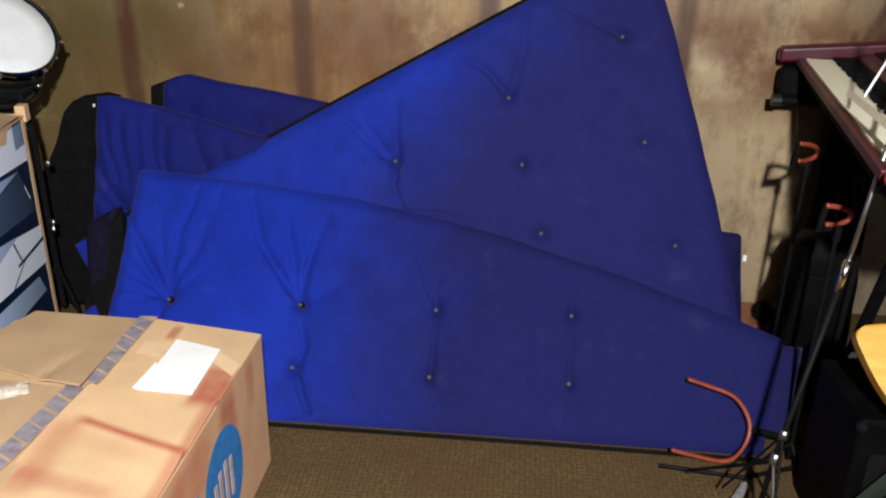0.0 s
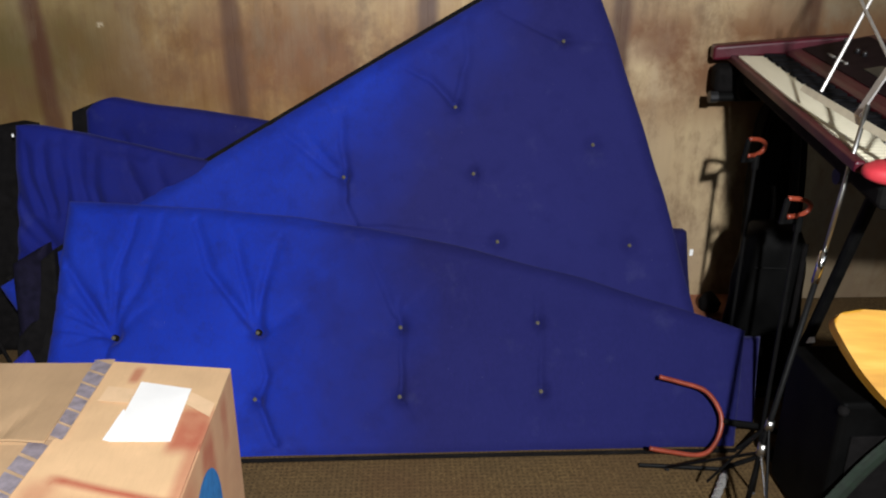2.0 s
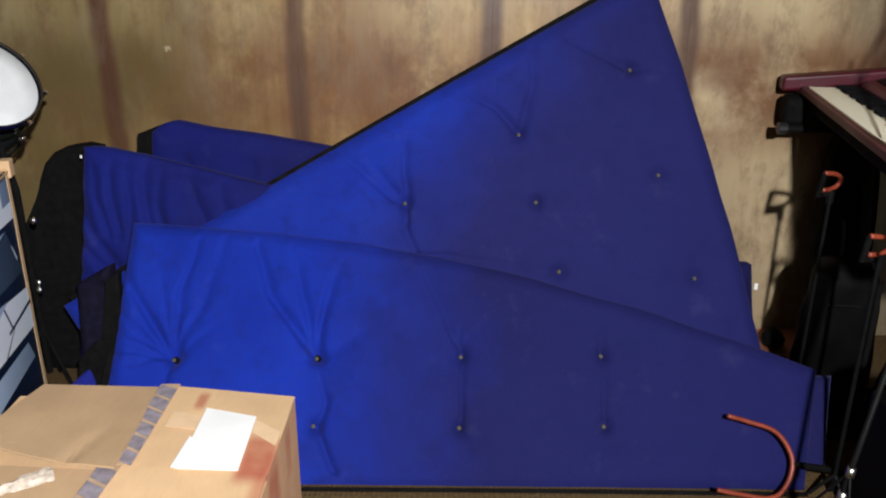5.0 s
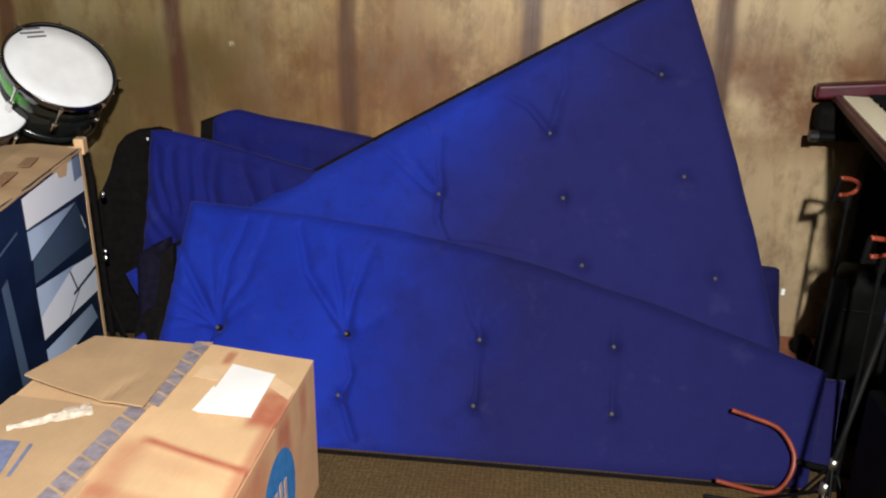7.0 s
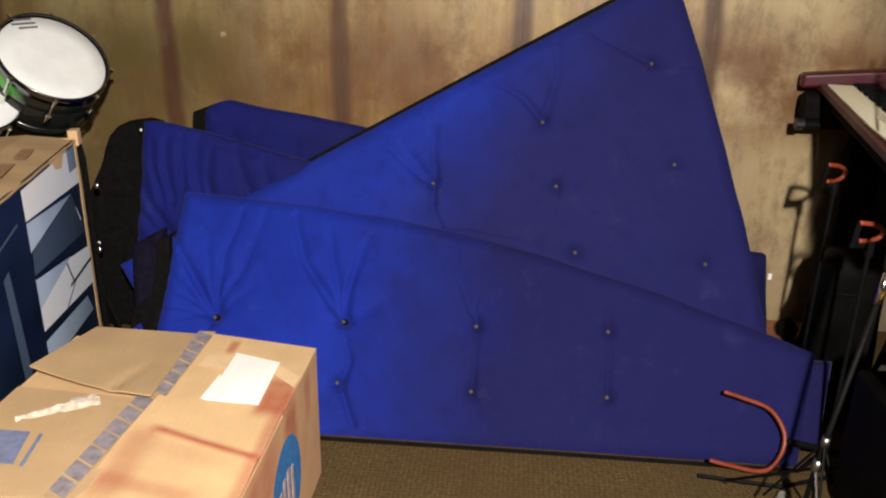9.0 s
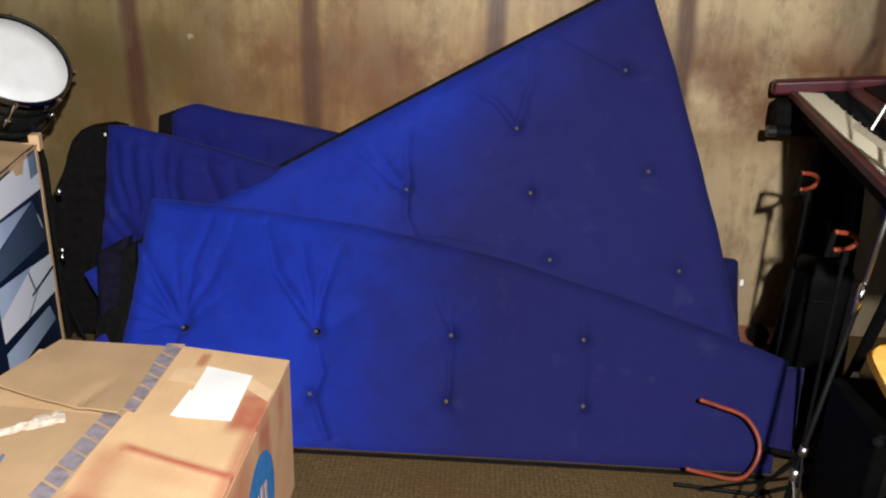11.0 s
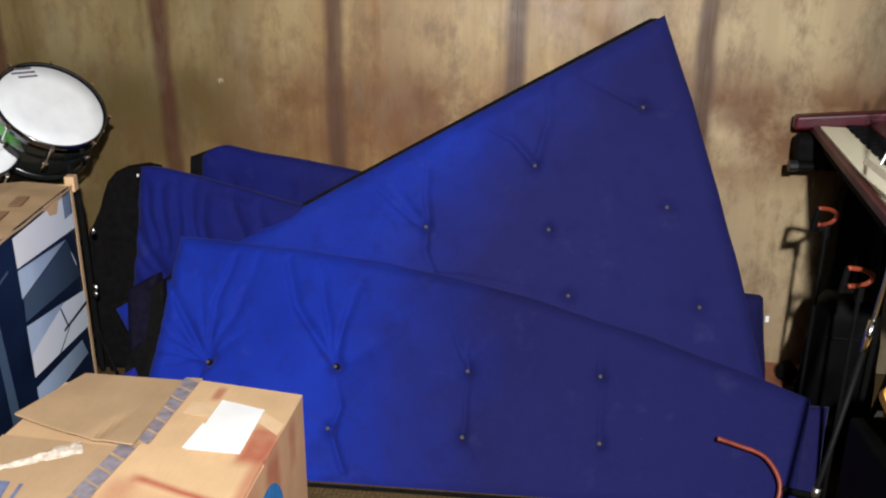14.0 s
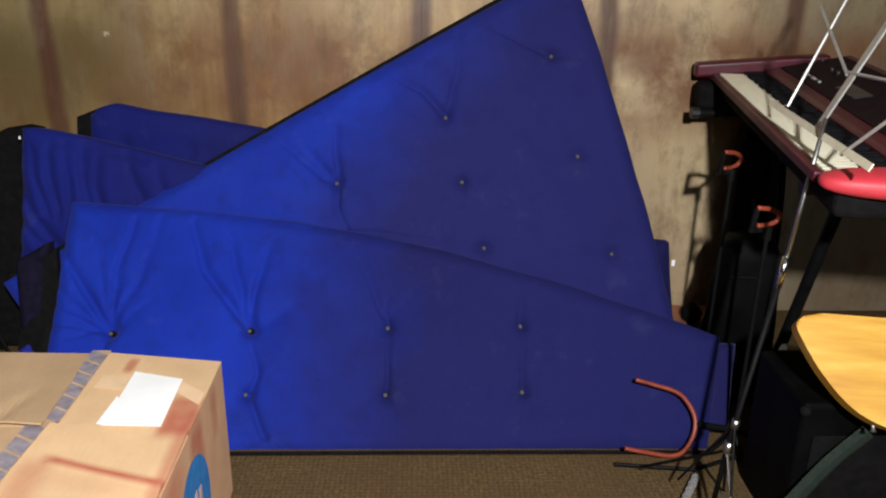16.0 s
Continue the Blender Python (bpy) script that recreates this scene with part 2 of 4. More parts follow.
    c = g.mix(g.ramp(grey, (0.52, 0.0), (0.70, 0.35)), c, (0.20, 0.165, 0.10))
    chip = g.math("MULTIPLY", g.band(x, -0.735, 0.004, 0.012), g.band(z, 1.015, 0.002, 0.010))
    c = g.mix(g.math("MULTIPLY", chip, g.ramp(g.noise(120.0, 3), (0.42, 0.0), (0.52, 1.0))), c, (0.36, 0.30, 0.20))
    scratch = g.ramp(g.noise(34.0, 10, 0.8), (0.735, 0.0), (0.76, 0.5))
    c = g.mix(scratch, c, (0.62, 0.52, 0.36))
    g.put("Base Color", c)
    g.put("Roughness", g.ramp(g.noise(8.0, 4), (0.3, 0.34), (0.7, 0.6)))
    g.bump(g.math("ADD", fine, g.noise(9.0, 3)), 0.25, 0.003)
    return g.mat


def carpet():
    g = Graph("woven_sisal", 0.95, 0, 0.1)
    warp = g.noise(150.0, 2, 0.5, g.coords((1, 0.35, 1)))
    weft = g.noise(150.0, 2, 0.5, g.coords((0.35, 1, 1)))
    weave = g.math("MAXIMUM", warp, weft)
    c = g.ramp(weave, (0.36, (0.056, 0.035, 0.014)), (0.74, (0.150, 0.098, 0.042)))
    c = g.mix(g.ramp(g.noise(5.0, 6), (0.35, 0.0), (0.7, 0.6)), c, (0.072, 0.048, 0.024))
    c = g.mix(g.ramp(g.noise(70.0, 6, 0.75), (0.60, 0.0), (0.74, 0.35)), c, (0.13, 0.092, 0.046))
    # open basket weave: small dark holes in rows, worn shut in places
    jig = g.math("MULTIPLY", g.noise(5.0, 2), 5.0)
    sx = g.math("SINE", g.math("ADD", g.math("MULTIPLY", g.axis(0), 470.0), jig))
    sy = g.math("SINE", g.math("ADD", g.math("MULTIPLY", g.axis(1), 470.0), jig))
    hole = g.math("MULTIPLY", g.math("MAXIMUM", sx, 0.0), g.math("MAXIMUM", sy, 0.0))
    worn = g.ramp(g.noise(6.0, 5, 0.65), (0.30, 0.4), (0.55, 1.0))
    c = g.mix(g.math("MULTIPLY", g.ramp(hole, (0.12, 0.0), (0.50, 0.75)), worn), c, (0.030, 0.019, 0.009))
    c = g.mix(g.ramp(g.noise(3.0, 4), (0.45, 0.0), (0.7, 0.5)), c, (0.085, 0.045, 0.022))
    g.put("Base Color", c)
    g.bump(g.math("SUBTRACT", g.math("ADD", g.math("MULTIPLY", weave, 0.6), g.noise(120.0, 4, 0.7)), hole), 0.35, 0.003)
    return g.mat


def plaster(name, colour):
    return plain(name, colour, 0.85, vary=0.12, scale=4)


WOOD_WALL, CARPET = wall_wood(), carpet()
# Unseen walls and ceiling, kept dark so that less light bounces back.
PLASTER, CEILING = plaster("dark_unseen_wall", (0.085, 0.068, 0.045)), plaster("dark_unseen_ceiling", (0.11, 0.09, 0.065))


def guitar_wood():
    g = Graph("amber_maple", 0.45, 0, 0.3)
    grain = g.noise(16.0, 5, 0.6, g.coords((0.18, 1.6, 6)))
    g.put("Base Color", g.ramp(grain, (0.3, (0.40, 0.180, 0.012)), (0.52, (0.54, 0.285, 0.030)), (0.7, (0.64, 0.40, 0.075))))
    return g.mat


AMBER = guitar_wood()


# ---- builders ----
def mesh_of(bm, name, material, smooth=False):
    me = bpy.data.meshes.new(name)
    bmesh.ops.recalc_face_normals(bm, faces=bm.faces)
    if smooth:
        for f in bm.faces:
            f.smooth = True
    bm.to_mesh(me)
    bm.free()
    me.materials.append(material)
    return me


def part(name, bm, material, parent=None, label="", smooth=False):
    ob = new(name, bm if isinstance(bm, bpy.types.Mesh) else mesh_of(bm, name, material, smooth))
    ob.parent = parent
    if label:
        ob["label"] = label
    return ob


def thing(name, m, label, category, group="", kind=""):
    ob = new(name)
    ob.matrix_world = m
    return tagged(ob, label, category, group, kind)


def box(size, at=(0, 0, 0), bevel=0.0, bm=None, turn=None, segments=2):
    out = bmesh.new()
    m = Matrix.Translation(at) @ (turn or Matrix()) @ Matrix.Diagonal((*size, 1))
    bmesh.ops.create_cube(out, size=1, matrix=m)
    if bevel:
        bmesh.ops.bevel(out, geom=out.edges[:], offset=bevel, segments=segments, affect="EDGES", profile=0.5)
    if bm is None:
        return out
    me = bpy.data.meshes.new("tmp")
    out.to_mesh(me)
    out.free()
    bm.from_mesh(me)
    bpy.data.meshes.remove(me)
    return bm


def tube(points, radius, bm=None, sides=10, end_radius=None):
    """A round tube along points."""
    bm = bm or bmesh.new()
    pts = [Vector(p) for p in points]
    rings, side = [], None
    for i, p in enumerate(pts):
        d = (pts[min(i + 1, len(pts) - 1)] - pts[max(i - 1, 0)]).normalized()
        if side is None:
            side = d.orthogonal().normalized()
        side = (side - d * side.dot(d)).normalized()
        up = d.cross(side)
        r = radius if end_radius is None else radius + (end_radius - radius) * i / (len(pts) - 1)
        rings.append([bm.verts.new(p + r * (math.cos(a) * side + math.sin(a) * up)) for a in (2 * math.pi * k / sides for k in range(sides))])
    for a, b in zip(rings, rings[1:]):
        for k in range(sides):
            bm.faces.new((a[k], a[(k + 1) % sides], b[(k + 1) % sides], b[k]))
    bm.faces.new(rings[0][::-1])
    bm.faces.new(rings[-1])
    return bm


def curve(points, steps=8):
    """Catmull-Rom points through the given ones."""
    p = [Vector(v) for v in points]
    p = [2 * p[0] - p[1], *p, 2 * p[-1] - p[-2]]
    out = []
    for a, b, c, d in zip(p, p[1:], p[2:], p[3:]):
        for k in range(steps):
            t = k / steps
            out.append(0.5 * (2 * b + (c - a) * t + (2 * a - 5 * b + 4 * c - d) * t * t + (3 * b - a - 3 * c + d) * t ** 3))
    return [*out, p[-2]]


def lathe(profile, bm=None, sides=48, m=Matrix()):
    """Turns (radius, height) pairs round z."""
    bm = bm or bmesh.new()
    rings = []
    for r, z in profile:
        if r < 1e-6:
            rings.append([bm.verts.new(m @ Vector((0, 0, z)))])
        else:
            rings.append([bm.verts.new(m @ Vector((r * math.cos(2 * math.pi * k / sides), r * math.sin(2 * math.pi * k / sides), z))) for k in range(sides)])
    for a, b in zip(rings, rings[1:]):
        for k in range(sides):
            j = (k + 1) % sides
            if len(a) == 1 and len(b) > 1:
                bm.faces.new((a[0], b[j], b[k]))
            elif len(b) == 1 and len(a) > 1:
                bm.faces.new((a[k], a[j], b[0]))
            elif len(a) > 1:
                bm.faces.new((a[k], a[j], b[j], b[k]))
    return bm


def slab(outline, z0, z1, bevel=0.0):
    """A flat plate of that outline from z0 to z1."""
    bm = bmesh.new()
    low = [bm.verts.new((x, y, z0)) for x, y in outline]
    high = [bm.verts.new((x, y, z1)) for x, y in outline]
    n = len(outline)
    bm.faces.new(low[::-1])
    top = bm.faces.new(high)
    for k in range(n):
        bm.faces.new((low[k], low[(k + 1) % n], high[(k + 1) % n], high[k]))
    if bevel:
        bmesh.ops.bevel(bm, geom=list(top.edges), offset=bevel, segments=3, affect="EDGES", profile=0.5)
    return bm


# ---- the room ----
def structure(name, bm, material, label, parent=None):
    ob = part(name, bm, material, parent)
    return tagged(ob, label, name.split("_")[0], kind="structure") if parent is None else ob


structure("floor", box((5.6, 5.2, 0.1), (0.05, 0.55, -0.05)), CARPET, "brown woven sisal carpet floor, worn and dusty")
structure("ceiling", box((5.6, 5.2, 0.1), (0.05, 0.55, ROOM_H + 0.05)), CEILING, "unseen ceiling, kept dark to cut bounced light")
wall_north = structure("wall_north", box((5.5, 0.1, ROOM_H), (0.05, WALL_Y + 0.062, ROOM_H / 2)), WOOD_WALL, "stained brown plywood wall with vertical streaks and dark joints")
structure("wall_west", box((0.1, 5.0, ROOM_H), (ROOM_W - 0.05, 0.5, ROOM_H / 2)), PLASTER, "unseen left wall, kept dark to cut bounced light")

# unseen right and back walls, each with an opening made for its fill lamp
we = bmesh.new()
for size, at in (((0.1, 0.55, ROOM_H), (-1.675, ROOM_H / 2)), ((0.1, 2.6, ROOM_H), (1.70, ROOM_H / 2)), ((0.1, 1.8, 1.42), (-0.50, 0.71)), ((0.1, 1.8, 0.08), (-0.50, 2.46))):
    box(size, (ROOM_E + 0.05, at[0], at[1]), bm=we)
structure("wall_east", we, PLASTER, "unseen right wall, kept dark, with an opening made for a fill lamp")
ws = bmesh.new()
for size, at in (((3.4, 0.1, ROOM_H), (-0.975, ROOM_H / 2)), ((0.70, 0.1, ROOM_H), (1.925, ROOM_H / 2)), ((0.85, 0.1, 0.4), (1.15, 2.3))):
    box(size, (at[0], ROOM_S - 0.05, at[1]), bm=ws)
structure("wall_south", ws, PLASTER, "unseen back wall, kept dark, with an opening made for a fill lamp")

# ---- mats ----
def crease_depth(p, creases):
    """Depth of the pulled folds at p: each a one-sided valley, steep on one flank, deepest at its last point."""
    total = 0.0
    for line, depth, width in creases:
        best, where, flank = 9.0, 0.0, 1.0
        n = len(line) - 1
        for i in range(n):
            ax, ay = line[i]
            bx, by = line[i + 1]
            dx, dy = bx - ax, by - ay
            t = max(0.0, min(1.0, ((p[0] - ax) * dx + (p[1] - ay) * dy) / (dx * dx + dy * dy)))
            ox, oy = p[0] - ax - t * dx, p[1] - ay - t * dy
            d = math.hypot(ox, oy)
            if d < best:
                best, where, flank = d, (i + t) / n, dx * oy - dy * ox
        if best > 6 * width:
            continue
        fade = 0.3 + 0.7 * where ** 1.3
        w = width * (1.35 if flank > 0 else 0.65)
        total += 1.7 * depth * fade * math.exp(-(best / w) ** 2)
    return -0.030 * math.tanh(total / 0.030)


def mat(m, corners, label, buttons=(), creases=(), bulge=0.0, side=0.0, twist=0.0, rounded=0.0, thick=0.075, cover=BLUE, seed=0, nu=150, nv=70, soft=0.05, rim=(0.0, 0.0), wrinkle=0.004, slack=False):
    """A foam mat in a sewn cover: corners bottom left, bottom right, top right, top left in its own plane; the sewn face is local z = 0."""
    ob = thing("foam_mat", m, label, "mat", "blue foam mats")
    bl, br, tr, tl = (Vector(c) for c in corners)
    wide, high = (br - bl).length, max((tl - bl).length, (tr - br).length)

    def flat(u, v):
        q = bl.lerp(br, u).lerp(tl.lerp(tr, u), v)
        q.y -= rounded * max(0.0, 1 - u * wide / 0.09) ** 2 * v
        return Vector((q.x + side * u * math.sin(math.pi * v), q.y + bulge * math.sin(math.pi * u) * v))

    def settle(p):
        w = m @ p
        return p if w.z > 0.002 else m.inverted() @ Vector((w.x, w.y, 0.002))

    bm = bmesh.new()
    grid = []
    us = [i / nu for i in range(nu + 1)]
    for j in range(nv + 1):
        row = []
        for u in us:
            v = j / nv
            q = flat(u, v)
            local = (bl.lerp(tl, v) - br.lerp(tr, v)).length
            tall = (bl.lerp(br, u) - flat(u, 1)).length
            d = min(u * local, (1 - u) * local, v * tall, (1 - v) * tall)
            e = min(1.0, d / soft)
            h = -0.024 * (1 - e) ** 2
            for bx, by in buttons:
                r = math.hypot(q.x - bx, q.y - by)
                h -= 0.016 * math.exp(-(r / 0.022) ** 2) + 0.014 * math.exp(-(r / 0.09) ** 2)
            jit = 0.010 * noise.noise((q.x * 11, q.y * 11, seed + 20))
            h += crease_depth((q.x + jit, q.y - jit), creases)
            h += e * (wrinkle * noise.noise((q.x * 5, q.y * 5, seed)) + 0.5 * wrinkle * noise.noise((q.x * 14, q.y * 11, seed + 3)))
            h -= twist * v * (1 - 2 * u)
            w = 0.004 * noise.noise((q.x * 6, q.y * 6, seed + 9)) * (1 - e)
            row.append(bm.verts.new(settle(Vector((q.x + w, q.y + w, h)))))
        grid.append(row)
    for a, b in zip(grid, grid[1:]):
        for i in range(nu):
            bm.faces.new((a[i], a[i + 1], b[i + 1], b[i]))
    loop = [*grid[0], *(r[-1] for r in grid[1:]), *grid[-1][-2::-1], *(r[0] for r in grid[-2:0:-1])]
    under = [bm.verts.new(settle(Vector((v.co.x, v.co.y, v.co.z - 0.84 * thick)))) for v in loop]
    for k in range(len(loop)):
        j = (k + 1) % len(loop)
        bm.faces.new((loop[k], under[k], under[j], loop[j]))
    part("cover", bm, cover, ob, smooth=True)
    # black lining that wraps the back and shows along the edge
    mid = (bl + br + tr + tl) / 4
    edge = []
    for a, b in (((0, 0), (1, 0)), ((1, 0), (1, 1)), ((1, 1), (0, 1)), ((0, 1), (0, 0))):
        for k in range(12):
            t = k / 12
            q = flat(a[0] + (b[0] - a[0]) * t, a[1] + (b[1] - a[1]) * t)
            v = a[1] + (b[1] - a[1]) * t
            edge.append(q - (q - mid).normalized() * 0.004 + Vector(rim) * (min(1.0, 1.7 * (1 - v)) if slack else 1.0))
    lb = bmesh.new()
    tilt = [-twist * (q.y / high) * (1 - 2 * (q.x - bl.x) / wide) for q in edge]
    low = [lb.verts.new(settle(Vector((q.x, q.y, z - thick)))) for q, z in zip(edge, tilt)]
    high_ring = [lb.verts.new(settle(Vector((q.x, q.y, z - 0.80 * thick)))) for q, z in zip(edge, tilt)]
    for k in range(len(edge)):
        j = (k + 1) % len(edge)
        lb.faces.new((low[k], low[j], high_ring[j], high_ring[k]))
    lb.faces.new(low[::-1])
    lb.faces.new(high_ring)
    part("lining", lb, BLACK_CLOTH, ob, "black lining wrapped round the edge")
    if buttons:
        knob = bmesh.new()
        bmesh.ops.create_icosphere(knob, subdivisions=2, radius=0.0062, matrix=Matrix.Diagonal((1, 1, 0.55, 1)))
        data = mesh_of(knob, "tuft_button", TUFT, True)
        for bx, by in buttons:
            b = part("tuft_button", data, TUFT, ob)
            b.location = (bx, by, -0.024 - twist * (by / high) * (1 - 2 * (bx - bl.x) / wide) + crease_depth((bx, by), creases) * 0.6)
    return ob


M1 = pose(0, 2.04, 0, 50)
front = mat(M1, ((-0.762, 0.0), (1.125, 0.0), (1.184, 0.325), (-0.772, 0.772)), "royal blue tufted foam mat leaning on its long edge",
    buttons=((-0.597, 0.352), (-0.190, 0.358), (0.217, 0.362), (0.607, 0.366), (-0.186, 0.168), (0.213, 0.167), (0.606, 0.173), (-0.590, 0.160)),
    creases=(
        (((-0.745, 0.557), (-0.664, 0.451), (-0.596, 0.353)), 0.015, 0.012),
        (((-0.564, 0.704), (-0.588, 0.527), (-0.592, 0.353)), 0.015, 0.013),
        (((-0.779, 0.436), (-0.691, 0.405), (-0.600, 0.356)), 0.008, 0.010),
        (((-0.382, 0.692), (-0.335, 0.538), (-0.233, 0.410), (-0.191, 0.359)), 0.022, 0.014),
        (((-0.274, 0.678), (-0.242, 0.560), (-0.199, 0.386)), 0.010, 0.012),
        (((-0.135, 0.619), (-0.175, 0.510), (-0.189, 0.369)), 0.015, 0.013),
        (((-0.189, 0.356), (-0.158, 0.235), (-0.177, 0.168)), 0.011, 0.010),
        (((0.220, 0.361), (0.221, 0.271), (0.216, 0.167)), 0.009, 0.008),
        (((0.605, 0.366), (0.608, 0.267), (0.605, 0.170)), 0.006, 0.008),
        (((-0.135, 0.072), (-0.177, 0.165)), 0.010, 0.010),
        (((0.110, 0.611), (0.162, 0.489), (0.210, 0.388)), 0.006, 0.012),
        (((0.251, 0.108), (0.216, 0.167)), 0.006, 0.009),
        (((-0.709, 0.327), (-0.649, 0.352), (-0.601, 0.350)), 0.006, 0.010), (((-0.669, 0.627), (-0.624, 0.487), (-0.597, 0.367)), 0.007, 0.012),
        (((-0.479, 0.447), (-0.539, 0.387), (-0.589, 0.352)), 0.006, 0.014), (((-0.058, 0.427), (-0.129, 0.377), (-0.185, 0.360)), 0.008, 0.016),
        (((-0.098, 0.307), (-0.149, 0.337), (-0.177, 0.356)), 0.006, 0.014), (((0.302, 0.477), (0.252, 0.417), (0.222, 0.367)), 0.004, 0.014),
        (((-0.629, 0.204), (-0.609, 0.287), (-0.596, 0.345)), 0.006, 0.011),
        (((-0.777, 0.627), (-0.709, 0.517), (-0.639, 0.407), (-0.601, 0.359)), 0.010, 0.013), (((-0.774, 0.367), (-0.699, 0.369), (-0.609, 0.352)), 0.007, 0.010),
        (((-0.777, 0.497), (-0.709, 0.437), (-0.609, 0.357)), 0.008, 0.009), (((-0.479, 0.707), (-0.509, 0.567), (-0.569, 0.407), (-0.591, 0.359)), 0.009, 0.014),
        (((-0.594, 0.342), (-0.609, 0.257), (-0.591, 0.169)), 0.010, 0.010), (((0.605, 0.447), (0.606, 0.372)), 0.006, 0.011), (((0.220, 0.437), (0.220, 0.367)), 0.008, 0.010),
        (((-0.177, 0.164), (-0.159, 0.124), (-0.127, 0.049)), 0.009, 0.010)),
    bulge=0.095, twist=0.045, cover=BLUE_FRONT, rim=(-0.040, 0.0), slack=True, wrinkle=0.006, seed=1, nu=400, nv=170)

# Black strip laid for the contact shadow under the mat's bottom edge.
roll = part("contact_strip", tube(curve([(-0.755, 2.036, 0.005), (-0.2, 2.034, 0.006), (0.5, 2.037, 0.005), (1.12, 2.033, 0.006)], 8), 0.0058), BLACK_CLOTH, front, "black strip for the contact shadow along the floor", True)
roll.matrix_parent_inverse = front.matrix_world.inverted()

M2 = pose(0, 2.336, 0, 66)
mat(M2, ((-0.76, 0.03), (1.165, 0.03), (0.792, 1.390), (-0.982, 0.350)), "large royal blue tufted foam mat leaning against the wall, pointed top",
    buttons=((0.046, 0.67), (0.392, 0.883), (0.732, 1.086), (0.814, 0.76), (0.514, 0.465), (0.444, 0.675), (0.921, 0.448)),
    creases=(
        (((0.086, 0.516), (0.056, 0.59), (0.046, 0.67)), 0.016, 0.011),
        (((0.51, 0.465), (0.266, 0.499), (0.086, 0.516)), 0.006, 0.010),
        (((0.043, 0.852), (0.046, 0.68)), 0.012, 0.012),
        (((-0.184, 0.844), (-0.089, 0.765), (0.006, 0.686)), 0.010, 0.014),
        (((-0.072, 0.802), (0.014, 0.705)), 0.008, 0.012),
        (((0.244, 0.993), (0.317, 0.959), (0.388, 0.886)), 0.014, 0.011),
        (((0.426, 1.143), (0.422, 1.016), (0.395, 0.898)), 0.009, 0.013),
        (((0.541, 1.164), (0.63, 1.121), (0.728, 1.087)), 0.010, 0.010),
        (((0.877, 1.073), (0.732, 1.086)), 0.006, 0.011),
        (((0.447, 0.604), (0.453, 0.675)), 0.005, 0.010)),
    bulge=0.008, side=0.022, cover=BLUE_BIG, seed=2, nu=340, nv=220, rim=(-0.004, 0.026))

# behind: one at the left with gathered folds, one by the wall, low ones showing at the right
folded = mat(pose(0, 2.50, 0, 79), ((-0.99, 0.02), (0.1, 0.02), (0.1, 0.56), (-0.925, 0.79)), "royal blue foam mat with gathered folds, standing behind others",
    creases=(
        (((-0.95, 0.62), (-0.91, 0.50), (-0.84, 0.40), (-0.76, 0.34)), 0.020, 0.017), (((-0.97, 0.50), (-0.90, 0.42), (-0.80, 0.35)), 0.018, 0.016), (((-0.97, 0.40), (-0.88, 0.36), (-0.78, 0.34)), 0.014, 0.014),
        (((-0.90, 0.72), (-0.895, 0.63), (-0.87, 0.52)), 0.013, 0.013), (((-0.845, 0.72), (-0.85, 0.63), (-0.835, 0.52)), 0.017, 0.014), (((-0.80, 0.73), (-0.79, 0.62), (-0.80, 0.52)), 0.015, 0.013),
        (((-0.75, 0.71), (-0.745, 0.62), (-0.735, 0.52)), 0.018, 0.018), (((-0.70, 0.69), (-0.71, 0.60), (-0.69, 0.50)), 0.017, 0.015), (((-0.60, 0.69), (-0.585, 0.60), (-0.545, 0.50)), 0.016, 0.016),
        (((-0.52, 0.66), (-0.50, 0.58), (-0.45, 0.48)), 0.015, 0.016), (((-0.93, 0.752), (-0.75, 0.722), (-0.55, 0.676)), 0.006, 0.012)),
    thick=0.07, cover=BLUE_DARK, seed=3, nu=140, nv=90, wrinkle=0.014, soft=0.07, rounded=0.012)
part("label", box((0.005, 0.009, 0.005), (-0.930, 0.750, -0.012), 0.001), PAPER, folded, "tiny white sewn label")
mat(pose(0, 2.73, 0, 84), ((-0.82, 0.02), (0.3, 0.02), (0.3, 0.645), (-0.775, 0.822)), "royal blue foam mat standing against the plywood wall",
    creases=((((-0.72, 0.5), (-0.66, 0.68)), 0.010, 0.02), (((-0.5, 0.5), (-0.45, 0.66)), 0.008, 0.02)),
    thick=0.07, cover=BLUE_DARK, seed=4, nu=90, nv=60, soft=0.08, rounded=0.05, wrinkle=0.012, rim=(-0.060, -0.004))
short = mat(pose(0, 2.70, 0, 82), ((0.3, 0.02), (1.215, 0.02), (1.178, 0.36), (0.3, 0.40)), "short blue foam mat in a shaded colour standing behind a larger one", thick=0.05, cover=BLUE_SHADED, seed=5, nu=60, nv=40)
mat(pose(0, 2.095, 0, 50), ((0.3, 0.03), (1.205, 0.03), (1.262, 0.290), (0.3, 0.30)), "blue foam mat in a shaded colour lying behind the front one", thick=0.05, cover=BLUE_SHADED, seed=6, nu=70, nv=30, soft=0.02)

tag = part('cloth_tag', box((0.012, 0.004, 0.022), (1.190, 2.742, 0.288), 0.001), PAPER)
tag.parent = short
tag.matrix_parent_inverse = short.matrix_world.inverted()

# black sheet added for the dark rounded shape left of the folded mat
outline = [(-1.30, 0.0), (-0.93, 0.0), (-0.93, 0.745), (-0.975, 0.754), (-1.025, 0.746), (-1.070, 0.725), (-1.102, 0.69), (-1.122, 0.64), (-1.134, 0.58), (-1.142, 0.52), (-1.165, 0.475), (-1.22, 0.45), (-1.30, 0.44)]
